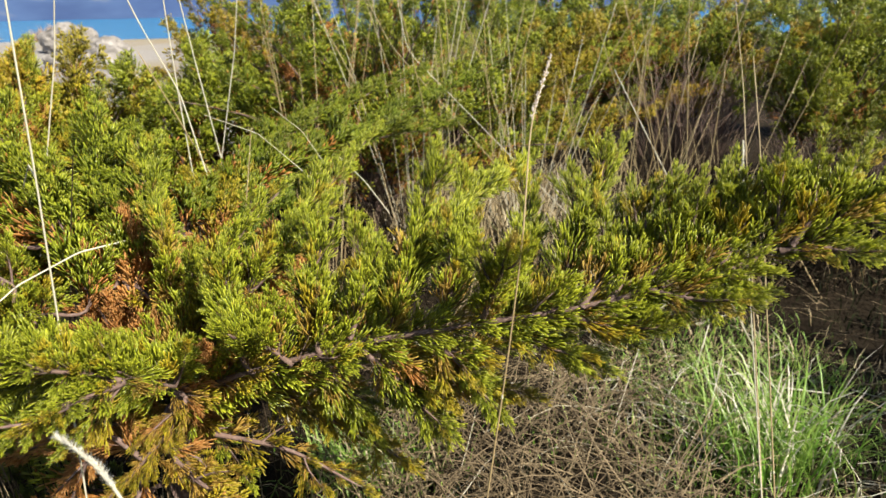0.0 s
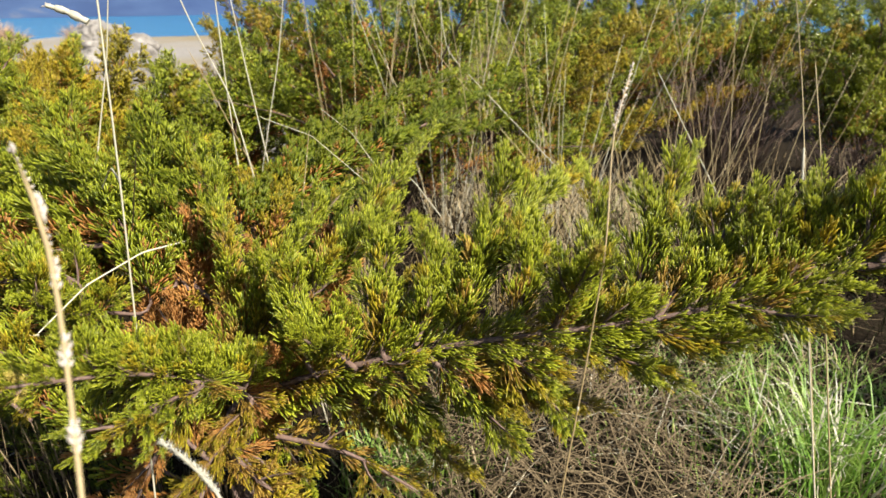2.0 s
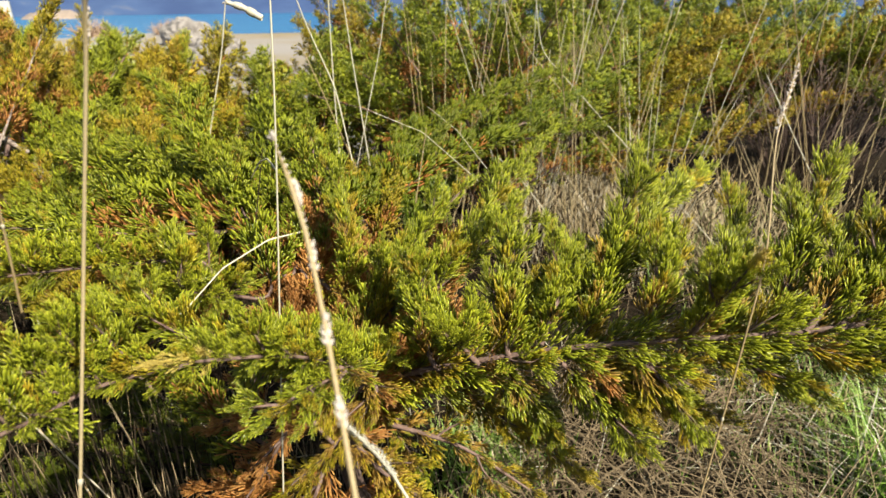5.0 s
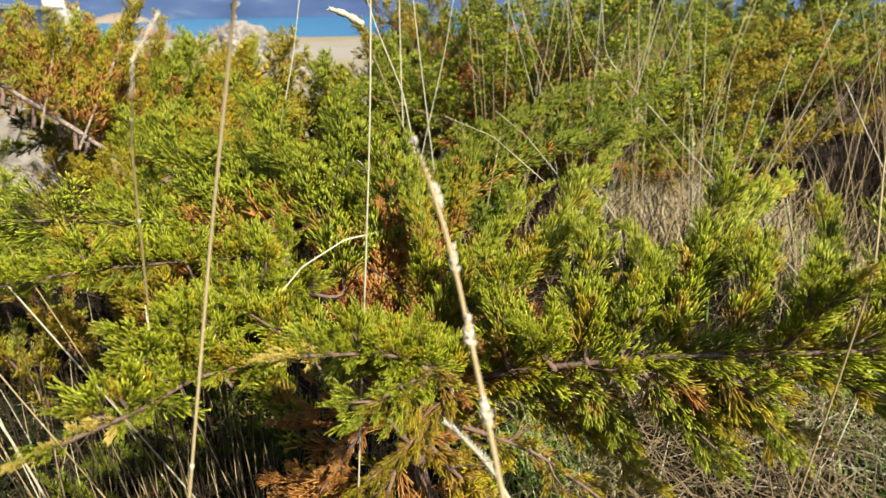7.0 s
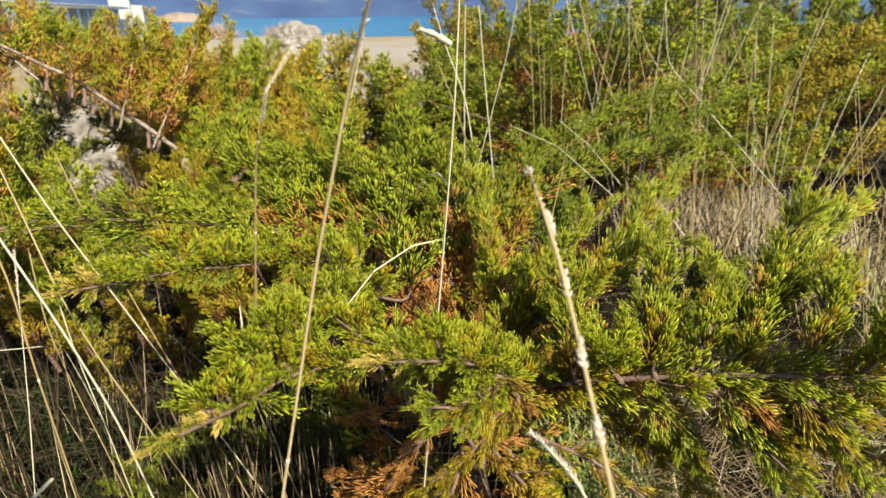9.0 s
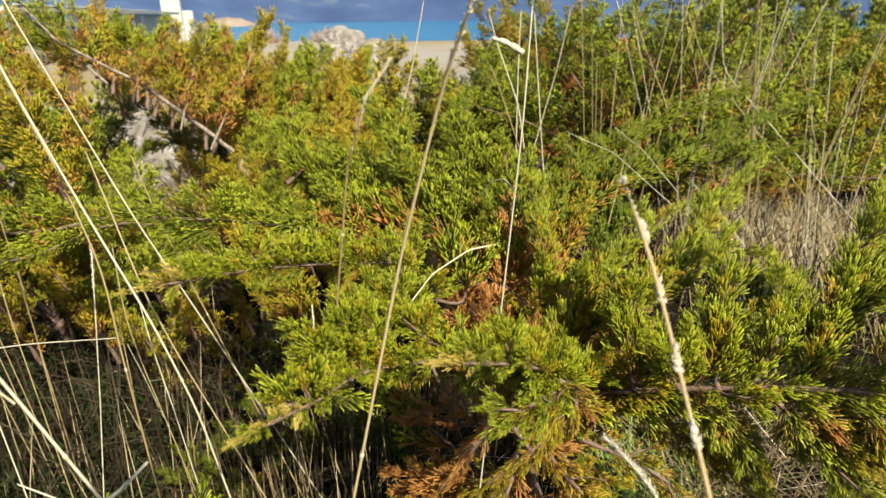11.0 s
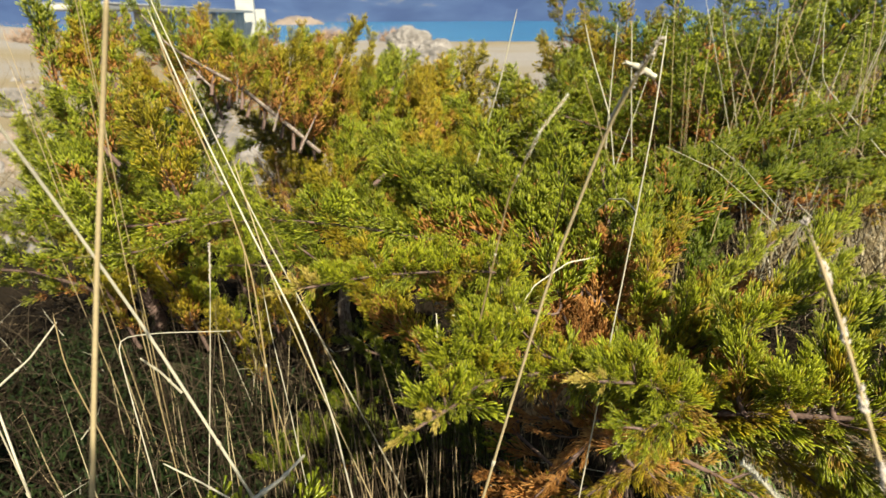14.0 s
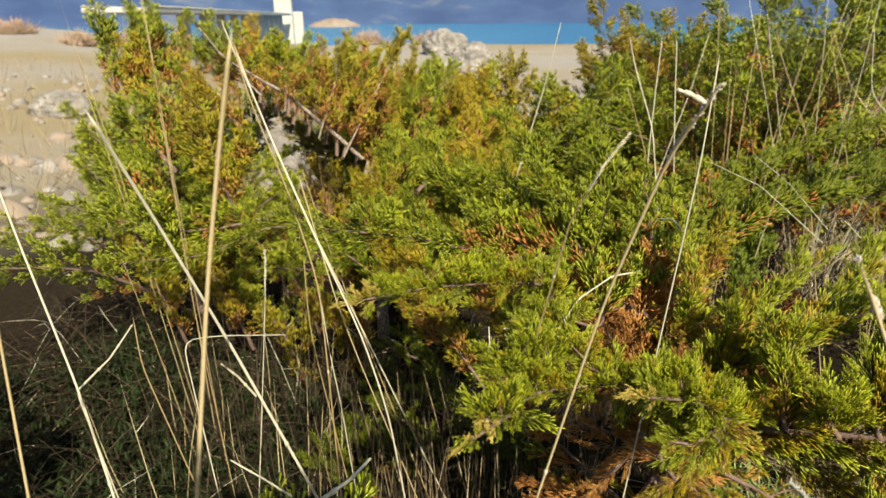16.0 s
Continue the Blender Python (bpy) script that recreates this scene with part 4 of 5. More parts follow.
# ---- junipers further off ----
def shrub(at, spread, height, count, seed, label, lean=(0.0, 0.0), tone=0, size=1.3, dry=0.25, low=0.15, kit=None, gap=0.042):
    """A mound of branches that rise and arch outwards from one foot."""
    rng = random.Random(seed)
    x, y = at
    z = ground_height(x, y)
    ob = thing("juniper_shrub", (x, y, z), label, "shrub", "juniper shrubs")
    wood([(0, 0, 0), (0.02, 0.01, height * 0.2), (0.0, 0.03, height * 0.35)], 0.022, 0.014, "trunk", ob, BARK, 7)
    for i in range(count):
        w = 2.39996 * i + rng.uniform(-0.3, 0.3)
        e = low + (1 - low) * (i + 0.5) / count
        reach = spread * math.cos(e * 1.45) * rng.uniform(0.8, 1.1) + 0.08
        tip = Vector((x + math.cos(w) * reach + lean[0] * e, y + math.sin(w) * reach + lean[1] * e, z + height * (0.25 + 0.75 * math.sin(e * 1.5)) * rng.uniform(0.85, 1.08)))
        if tip.y > y + 0.45 * spread and e < 0.7:
            continue
        foot = Vector((x, y, z + height * 0.2 * e + 0.05))
        mid = foot.lerp(tip, 0.5) + Vector((0, 0, height * 0.10))
        far_branch(ob, [foot, mid, tip], seed * 100 + i, size=size, spacing=gap if kit is None else 0.026, start=0.12, up=0.2, dry=dry, tone=tone, kit=kit)
    return ob


def sweeping_shrub(at, count, reach, seed, label, heading, rise, tones, dry=0.4, size=1.2):
    """A juniper whose long plumes sweep to one side from a low foot, one above another."""
    rng = random.Random(seed)
    x, y = at
    z = ground_height(x, y)
    ob = thing("juniper_shrub", (x, y, z), label, "shrub", "juniper shrubs")
    wood([(0, 0, 0), (0.04, 0.01, 0.14), (0.10, 0.02, 0.26)], 0.024, 0.015, "trunk", ob, BARK, 7)
    for k in range(count):
        e = (k + rng.random()) / count
        w = heading + rng.uniform(-0.55, 0.55)
        ln = reach * rng.uniform(0.6, 1.1) * (1.05 - 0.35 * e)
        foot = Vector((x + rng.uniform(-0.1, 0.2), y + rng.uniform(-0.25, 0.25), z + 0.12 + 0.35 * e))
        tip = foot + Vector((math.cos(w) * ln, math.sin(w) * ln, ln * (rise + rng.uniform(-0.12, 0.12)) + 0.1 * e))
        mid = foot.lerp(tip, 0.5) - Vector((0, 0, 0.05 * ln))
        far_branch(ob, [foot, mid, tip], seed * 100 + k, size=size, spacing=0.034, start=0.18, up=0.3, spread=0.5, dry=dry, tone=tones[k % len(tones)], sides=6, side=0.22)
    return ob


shrub((-0.35, 2.35), 0.75, 0.98, 28, 3, "olive juniper shrub with rusty patches behind tall dry grass", tone=0, dry=0.5)
shrub((-0.95, 2.9), 0.5, 0.98, 18, 4, "juniper shrub with brown dry branches", tone=1, dry=0.6)
sweeping_shrub((-0.35, 2.9), 20, 1.2, 5, "juniper shrub with long sweeping plumes and rusty undersides", 0.10, 0.36, (0, 0, 1))
sweeping_shrub((0.55, 3.6), 18, 1.3, 6, "wide juniper shrub with long plumes and rusty patches", 0.0, 0.32, (0, 0, 1), dry=0.5, size=1.4)
shrub((1.75, 3.0), 0.7, 0.95, 24, 16, "dense juniper shrub overhanging a shaded hollow", tone=0)
shrub((2.0, 2.0), 0.6, 0.85, 22, 7, "dense juniper shrub in part shade", tone=0)
shrub((0.95, 4.6), 1.3, 1.15, 24, 8, "wide juniper shrub with rusty patches", tone=0, dry=0.5, size=1.7)
shrub((0.0, 4.3), 1.1, 1.15, 24, 23, "wide juniper shrub in sunlight", tone=0, dry=0.4, size=1.7)
shrub((2.6, 4.2), 1.1, 1.1, 16, 10, "dense juniper shrub in sunlight", tone=0, size=1.7)
shrub((-1.72, 0.85), 0.5, 0.70, 18, 12, "small juniper shrub at the edge of the sand", tone=0, size=1.4, dry=0.35, kit=MID, low=0.25)
shrub((-1.72, 1.75), 0.5, 0.72, 14, 14, "juniper shrub with rusty inner foliage", tone=1, dry=0.5)
shrub((-1.30, 1.85), 0.45, 0.76, 14, 15, "juniper shrub with rusty inner foliage", tone=1, dry=0.5)
shrub((-2.15, 1.25), 0.5, 0.70, 14, 21, "juniper shrub at the edge of the sand", tone=0, dry=0.4)
# The next four shrubs stay out of view, added only to cast shade.
shrub((-0.48, -0.06), 0.42, 0.38, 40, 17, "unseen low juniper shrub added to shade dead stems", tone=0, size=1.5, gap=0.06)
shrub((-1.0, -0.48), 0.5, 0.86, 44, 19, "unseen juniper shrub added to shade the dead stems", tone=0, size=2.0, gap=0.08)
shrub((0.28, -0.52), 0.32, 1.32, 36, 20, "unseen tall juniper shrub added to shade the dead stems", tone=0, size=2.0, gap=0.08)
shrub((1.8, 0.8), 0.5, 0.75, 16, 18, "unseen juniper shrub added to shade the edge of the grass", tone=0, size=1.8, gap=0.07)
shrub((-0.98, 2.15), 0.45, 0.70, 22, 22, "olive juniper shrub in front of pale sand", tone=0, dry=0.4)
shrub((-1.75, 2.1), 0.55, 0.62, 18, 13, "low juniper shrub by pale sand", tone=0)


def dead_thicket(at, radius, height, count, seed, label):
    """A dead bush: many thin crooked mauve-brown twigs that fork as they rise."""
    rng = random.Random(seed)
    x, y = at
    ob = thing("dead_bush", (x, y, ground_height(x, y)), label, "bush", "dead bushes")
    for k in range(6):
        s = Soup()
        for _ in range(count // 6):
            w, q = rng.uniform(0, 6.28), radius * math.sqrt(rng.random())
            p = Vector((math.cos(w) * q * 0.5, math.sin(w) * q * 0.5, 0))
            d = Vector((math.cos(w) * q, math.sin(w) * q, height * rng.uniform(0.5, 1.0)))
            mid = p + d * 0.5 + unit(rng) * 0.05
            tip = p + d + unit(rng) * 0.06
            s.tube([p, mid, tip], (0.0032, 0.0022), 0, 3, (0.0, 0.6))
            for _ in range(4):
                f = mid.lerp(tip, rng.uniform(0.0, 0.8))
                s.tube([f, f + (d.normalized() + unit(rng) * 0.8) * rng.uniform(0.06, 0.16)], (0.0016,), 0, 3, (0.3, 1.0))
        s.object("twig", [MAUVE], ob)
    return ob


dead_thicket((-1.60, 1.50), 0.28, 0.52, 170, 73, "grey-brown bare twigs behind the weathered limb")
dead_thicket((-0.15, 2.75), 0.30, 0.95, 150, 74, "dead brown bush among green junipers")
dead_thicket((1.12, 3.05), 0.26, 0.72, 170, 71, "dead mauve-brown bush of thin bare twigs")
dead_thicket((1.70, 2.60), 0.28, 0.40, 160, 72, "low dead brown bush of bare twigs in shade")


# ---- dry grass ----
def even_points(pts, n):
    """n evenly spaced points along pts, with the corners eased."""
    run = [0.0]
    for a, b in zip(pts, pts[1:]):
        run.append(run[-1] + (b - a).length)
    out, k = [], 0
    for i in range(n):
        at = run[-1] * i / (n - 1)
        while k < len(pts) - 2 and run[k + 1] < at:
            k += 1
        out.append(pts[k].lerp(pts[k + 1], (at - run[k]) / max(run[k + 1] - run[k], 1e-6)))
    for _ in range(2 if n < 100 else 8):
        out = [out[0]] + [(out[i - 1] + 2 * out[i] + out[i + 1]) / 4 for i in range(1, n - 1)] + [out[-1]]
    return out


def stalk(pts, mat, r, head, rooted, seed, label):
    """One grass stem from its foot to its tip, with joints and, where it has one, a seed head."""
    rng = random.Random(seed)
    pts = [Vector(p) for p in pts]
    if rooted:
        a = pts[0]
        d = (pts[0] - pts[1]).normalized()
        if d.z > -0.5:
            d = Vector((d.x, d.y, -0.5 * math.hypot(d.x, d.y) - 0.3)).normalized()
        reach = max(0.0, a.z - ground_height(a.x, a.y)) / -d.z
        foot = a + d * reach
        foot.z = ground_height(foot.x, foot.y) - 0.005
        pts = [foot] + pts
    foot = pts[0].copy()
    ob = thing("grass_stalk", foot, label, "grass stalk", "dry grass stalks")
    line = [p - foot for p in even_points(pts, 56)]
    n = len(line)
    s = Soup()
    radii = [r * (1.15 - 0.45 * i / n) for i in range(n)]
    s.tube(line, radii, 0, 6)
    s.object("stem", [mat], ob)
    for k in (n // 3, 2 * n // 3):
        j = Soup()
        a, b = line[k], line[k + 1]
        d = (b - a).normalized()
        j.tube([a - d * 2.4 * r, a - d * r, a + d * r, a + d * 2.4 * r], (radii[k], radii[k] * 1.5, radii[k] * 1.4), 0, 6)
        j.object("joint", [PALE], ob)
    if head:
        s = Soup()
        total = sum((b - a).length for a, b in zip(pts, pts[1:]))
        first = {"seed": 1 - 0.06 / total, "knots": 1 - 0.12 / total, "foxtail": 1 - 0.045 / total, "head": 0.0}[head]
        fine = [p - foot for p in even_points(pts, 400)]
        count = {"seed": 90, "knots": 210, "foxtail": 420, "head": 60}[head]
        for k in range(count):
            u = first + (1 - first) * (k + rng.random()) / count
            i = min(int(u * 399), 398)
            d = (fine[i + 1] - fine[i]).normalized()
            out = (unit(rng) * (0.5 if head == "knots" else 0.8) + d * 0.9).normalized()
            if head == "foxtail":
                ln = r * rng.uniform(2.4, 4.0)
                s.tube([fine[i], fine[i] + out * ln], (r * 0.3,), 0, 3, (0.3, 1.0))
            else:
                big = 1.0 if head != "knots" else (1.45 if math.sin((u - first) * 26 / (1 - first)) > 0.45 else 0.5)
                ln = rng.uniform(0.0024, 0.0038) * big
                s.tube([fine[i], fine[i] + out * ln * 0.5, fine[i] + out * ln], (0.0003, 0.0007 * big), 0, 4, (0.2, 1.0))
        s.object("seed_head", [PALE if head == "foxtail" else HUSK], ob, "pale husky seed head")
    return ob


stalk([(0.093, 0.383, 0.557), (0.108, 0.404, 0.68), (0.118, 0.417, 0.784), (0.125, 0.474, 0.862), (0.143, 0.509, 0.91)], STRAW, 0.0009, "seed", True, 1, "tall straw grass stalk with a pale narrow seed head")
stalk([(-0.279, 0.424, 0.701), (-0.271, 0.434, 0.829), (-0.267, 0.438, 0.896), (-0.267, 0.452, 0.99)], PALE, 0.001, "", True, 2, "bleached upright grass stalk with a jointed node")
stalk([(-0.271, 0.433, 0.827), (-0.287, 0.45, 0.832), (-0.307, 0.473, 0.823), (-0.323, 0.482, 0.804)], PALE, 0.0007, "", False, 3, "curled dry leaf on a straw node")
stalk([(-0.766, 1.142, 0.746), (-0.744, 1.173, 0.867), (-0.72, 1.191, 1.008)], PALE, 0.0016, "", True, 4, "bleached grass stalk among junipers")
stalk([(-0.347, 0.701, 0.675), (-0.388, 0.618, 0.684), (-0.404, 0.535, 0.68), (-0.402, 0.451, 0.667)], PALE, 0.0011, "", False, 5, "arched bleached grass blade")
stalk([(-0.388, 0.438, 0.675), (-0.399, 0.375, 0.708), (-0.405, 0.321, 0.736)], PALE, 0.001, "", False, 6, "short bleached straw lying across the twigs")
stalk([(-0.408, 0.296, 0.714), (-0.408, 0.299, 0.73), (-0.412, 0.304, 0.744)], PALE, 0.0008, "", False, 7, "folded bleached straw over dark twigs")
stalk([(-0.088, 0.108, 0.79), (-0.11, 0.146, 0.835), (-0.128, 0.176, 0.871), (-0.137, 0.188, 0.889), (-0.149, 0.195, 0.909)], STRAW, 0.0013, "knots", True, 8, "straw grass stalk with a knotted pale seed head")
stalk([(-0.312, 0.207, 0.67), (-0.281, 0.227, 0.838), (-0.249, 0.226, 0.948), (-0.224, 0.205, 0.988)], STRAW, 0.0013, "seed", True, 9, "golden straw stalk close to the lens")
stalk([(-0.095, 0.217, 0.679), (-0.106, 0.224, 0.701), (-0.127, 0.236, 0.719), (-0.151, 0.242, 0.732)], PALE, 0.0013, "foxtail", True, 10, "white fuzzy foxtail seed head")
stalk([(-0.328, 0.222, 0.797), (-0.303, 0.208, 0.897), (-0.281, 0.195, 0.938), (-0.269, 0.203, 0.958)], STRAW, 0.0006, "foxtail", False, 11, "pale fuzzy seed head on a thin stem")
stalk([(-0.506, 0.139, 0.649), (-0.541, 0.109, 0.786), (-0.543, 0.073, 0.887), (-0.533, 0.041, 0.959), (-0.523, 0.03, 0.975)], PALE, 0.0015, "", True, 12, "thick bleached stalk leaning over shaded grass")
stalk([(-0.422, -0.007, 0.781), (-0.433, 0.028, 0.894), (-0.425, 0.045, 0.978), (-0.412, 0.047, 1.018)], STRAW, 0.0016, "", True, 13, "golden straw stalk close to the lens")
stalk([(-0.699, 0.435, 0.616), (-0.727, 0.392, 0.758), (-0.747, 0.379, 0.827), (-0.777, 0.334, 1.003), (-0.779, 0.33, 1.022)], PALE, 0.0012, "", True, 14, "long bleached stalk leaning out of a straw bunch")
stalk([(-0.461, 0.226, 0.573), (-0.466, 0.212, 0.682), (-0.482, 0.2, 0.765), (-0.524, 0.198, 0.844), (-0.563, 0.196, 0.924), (-0.586, 0.193, 0.983), (-0.59, 0.19, 1.005)], PALE, 0.001, "", True, 15, "bleached stalk in a leaning bunch")
stalk([(-0.531, 0.207, 0.62), (-0.529, 0.203, 0.725), (-0.537, 0.209, 0.795), (-0.568, 0.211, 0.881), (-0.597, 0.206, 0.954), (-0.61, 0.205, 1.006)], STRAW, 0.0009, "", True, 16, "straw stalk in a leaning bunch")
stalk([(-0.544, 0.301, 0.583), (-0.558, 0.28, 0.669), (-0.573, 0.268, 0.741), (-0.599, 0.274, 0.804), (-0.62, 0.275, 0.873)], STRAW, 0.0009, "", True, 17, "straw stalk in a leaning bunch")
stalk([(-0.648, 0.319, 0.537), (-0.651, 0.307, 0.622), (-0.653, 0.301, 0.682), (-0.661, 0.31, 0.764)], STRAW, 0.0008, "", True, 18, "straw stalk in a leaning bunch")
stalk([(-0.618, 0.318, 0.472), (-0.62, 0.31, 0.568), (-0.631, 0.307, 0.656), (-0.64, 0.31, 0.722)], PALE, 0.0008, "", True, 19, "bleached stalk in a leaning bunch")
stalk([(-0.76, 0.213, 0.446), (-0.778, 0.217, 0.577), (-0.794, 0.223, 0.652), (-0.793, 0.276, 0.633), (-0.77, 0.375, 0.594)], PALE, 0.0009, "", True, 20, "bent white straw with a sharp kink")
stalk([(-0.681, 0.059, 0.588), (-0.742, 0.077, 0.683), (-0.812, 0.087, 0.825), (-0.839, 0.091, 0.894)], PALE, 0.0014, "", True, 21, "bleached stalk over shaded grass")
stalk([(-0.742, 0.076, 0.683), (-0.763, 0.122, 0.689), (-0.787, 0.165, 0.703)], PALE, 0.0011, "", False, 22, "white side straw on a stalk")
stalk([(-0.584, -0.033, 0.709), (-0.611, -0.015, 0.798), (-0.623, -0.005, 0.859)], STRAW, 0.0013, "", True, 23, "golden straw stalk over shaded grass")
stalk([(-0.436, 0.086, 0.691), (-0.419, 0.107, 0.706), (-0.413, 0.125, 0.716)], PALE, 0.0015, "", False, 24, "white straw lying over the grass")
stalk([(-0.571, 0.177, 0.557), (-0.594, 0.16, 0.584), (-0.614, 0.142, 0.61)], PALE, 0.001, "", False, 25, "white straw lying over the grass")
stalk([(-0.527, 0.118, 0.732), (-0.534, 0.109, 0.753), (-0.538, 0.098, 0.77)], PALE, 0.0009, "", False, 26, "short side straw on a stalk")
stalk([(-0.838, 0.337, 0.336), (-0.852, 0.375, 0.469), (-0.857, 0.407, 0.62), (-0.872, 0.43, 0.687)], PALE, 0.0009, "seed", True, 27, "thin upright stalk with a small white head")
stalk([(-0.949, 0.351, 0.436), (-0.961, 0.352, 0.588), (-0.973, 0.36, 0.754), (-0.969, 0.357, 0.903)], STRAW, 0.0009, "", True, 28, "thin straw stalk beside the juniper")
stalk([(-0.717, 0.142, 0.619), (-0.725, 0.133, 0.687), (-0.727, 0.136, 0.742)], STRAW, 0.0009, "", True, 29, "thin straw stalk beside the juniper")
stalk([(-0.653, 0.05, 0.622), (-0.663, 0.049, 0.672), (-0.671, 0.047, 0.725)], PALE, 0.0009, "", True, 30, "bleached stalk over shaded grass")
stalk([(-0.772, 0.514, 0.566), (-0.816, 0.502, 0.7), (-0.853, 0.503, 0.805)], STRAW, 0.0011, "", True, 31, "thin straw stalk beside the juniper")
stalk([(-0.268, 0.433, 0.947), (-0.282, 0.43, 0.955), (-0.294, 0.427, 0.959)], PALE, 0.0022, "head", False, 32, "white seed head on a straw stalk")
stalk([(0.58, 1.436, 0.499), (0.477, 1.491, 0.684), (0.411, 1.522, 0.804)], PALE, 0.0014, "", True, 33, "bleached stalk in dry grass")
stalk([(-0.047, 0.827, 0.663), (-0.089, 0.864, 0.703), (-0.13, 0.885, 0.735)], PALE, 0.0009, "", False, 34, "bleached straw fallen across the twigs")
stalk([(-0.147, 0.877, 0.719), (-0.212, 0.981, 0.756), (-0.276, 1.028, 0.789)], PALE, 0.0006, "", False, 35, "thin bleached straw across the twigs")
stalk([(-0.151, 0.808, 0.719), (-0.246, 0.869, 0.774), (-0.324, 0.864, 0.804)], PALE, 0.0006, "", False, 36, "thin bleached straw across the twigs")
stalk([(-0.443, 0.65, 0.593), (-0.433, 0.677, 0.696), (-0.427, 0.708, 0.787)], SHADE_LITTER, 0.001, "", True, 37, "dark weathered stalk among the twigs")
stalk([(-0.227, 0.737, 0.703), (-0.222, 0.752, 0.75), (-0.216, 0.766, 0.803)], STRAW, 0.0006, "", False, 38, "thin straw among the twigs")
stalk([(-0.46, 1.109, 0.718), (-0.477, 1.115, 0.803), (-0.523, 1.1, 0.928), (-0.537, 1.092, 0.984)], PALE, 0.0016, "", True, 39, "bleached grass stalk among junipers")
stalk([(-0.478, 1.111, 0.718), (-0.48, 1.114, 0.808), (-0.482, 1.121, 0.898), (-0.481, 1.122, 0.983)], PALE, 0.0015, "", True, 40, "bleached grass stalk among junipers")
stalk([(-0.43, 1.127, 0.74), (-0.443, 1.126, 0.857), (-0.455, 1.124, 0.983)], PALE, 0.0015, "", True, 41, "bleached grass stalk among junipers")
stalk([(-0.484, 1.104, 0.757), (-0.504, 1.092, 0.821), (-0.529, 1.084, 0.886)], STRAW, 0.0013, "", True, 42, "straw grass stalk among junipers")
stalk([(-0.489, 1.355, 0.739), (-0.464, 1.378, 0.86), (-0.443, 1.389, 0.989)], PALE, 0.0013, "", True, 43, "bleached grass stalk among junipers")
stalk([(-0.195, 1.531, 0.652), (-0.219, 1.543, 0.75), (-0.309, 1.535, 0.939), (-0.324, 1.531, 0.99)], STRAW, 0.0012, "", True, 44, "straw grass stalk among junipers")
stalk([(-0.033, 1.664, 0.718), (-0.151, 1.665, 0.852), (-0.217, 1.657, 0.991)], STRAW, 0.0012, "", True, 45, "straw grass stalk among junipers")
stalk([(-0.048, 1.67, 0.777), (-0.107, 1.67, 0.836), (-0.131, 1.67, 0.99)], PALE, 0.0012, "", True, 46, "bleached grass stalk among junipers")
stalk([(0.183, 1.738, 0.56), (0.141, 1.759, 0.655), (0.09, 1.779, 0.811), (0.011, 1.782, 0.99)], STRAW, 0.0012, "", True, 47, "straw grass stalk among junipers")
stalk([(0.125, 1.744, 0.576), (0.106, 1.777, 0.796), (0.096, 1.784, 0.989)], STRAW, 0.0012, "", True, 48, "straw grass stalk among junipers")
stalk([(0.504, 0.899, 0.657), (0.497, 0.974, 0.827), (0.475, 1.011, 0.966)], STRAW, 0.0011, "", True, 49, "tall straw stalk beside the hollow")
stalk([(0.502, 0.84, 0.65), (0.501, 0.893, 0.755), (0.492, 0.948, 0.879)], STRAW, 0.0011, "", True, 50, "tall straw stalk beside the hollow")
stalk([(0.482, 0.846, 0.639), (0.475, 0.874, 0.718), (0.473, 0.884, 0.758)], PALE, 0.0011, "foxtail", True, 51, "thin stalk with a grey fuzzy head")
stalk([(0.6, 1.106, 0.014), (0.577, 1.289, 0.07), (0.564, 1.405, 0.151)], PALE, 0.0016, "", False, 52, "bleached straw leaning in green grass")
stalk([(0.614, 1.255, 0.078), (0.639, 1.304, 0.112), (0.681, 1.375, 0.178)], PALE, 0.0018, "", False, 53, "bleached straw leaning in green grass")
stalk([(0.653, 0.898, 0.12), (0.689, 0.949, 0.137), (0.738, 1.027, 0.185)], PALE, 0.002, "", False, 54, "bleached straw leaning in green grass")
stalk([(0.908, 1.314, 0.061), (0.889, 1.403, 0.08), (0.846, 1.506, 0.107)], PALE, 0.002, "", False, 55, "bleached straw leaning in green grass")


def grass_tuft(at, count, height, lean, fan, seed, mat, label, r=0.0008, heads=0.3):
    """A bunch of tall dry stems from one foot."""
    rng = random.Random(seed)
    x, y = at
    foot = Vector((x, y, ground_height(x, y)))
    ob = thing("dry_grass_tuft", foot, label, "grass tuft", "dry grass tufts")
    for k in range(count):
        w = rng.uniform(0, 6.28)
        h = height * rng.uniform(0.6, 1.1)
        tilt = Vector((lean[0] + math.cos(w) * fan * rng.random(), lean[1] + math.sin(w) * fan * rng.random(), 1))
        p0 = Vector((math.cos(w), math.sin(w), 0)) * 0.05 * rng.random()
        bow = Vector((tilt.x, tilt.y, 0)) * h * rng.uniform(0.0, 0.3)
        pts = [p0, p0 + tilt * h * 0.5, p0 + tilt * h + bow * 0.5]
        s = Soup()
        line = curve_points(pts, 7)
        s.tube(line, [r * (1.2 - 0.08 * i) for i in range(7)], 0, 4)
        if rng.random() < heads:
            for j in range(14):
                q = line[-2].lerp(line[-1], j / 14)
                d = (line[-1] - line[-2]).normalized() + unit(rng) * 0.5
                s.tube([q, q + d * 0.003, q + d * 0.0055], (0.0005, 0.0012), 0, 3, (0.3, 0.9))
        s.object("stem", [mat], ob)
    return ob


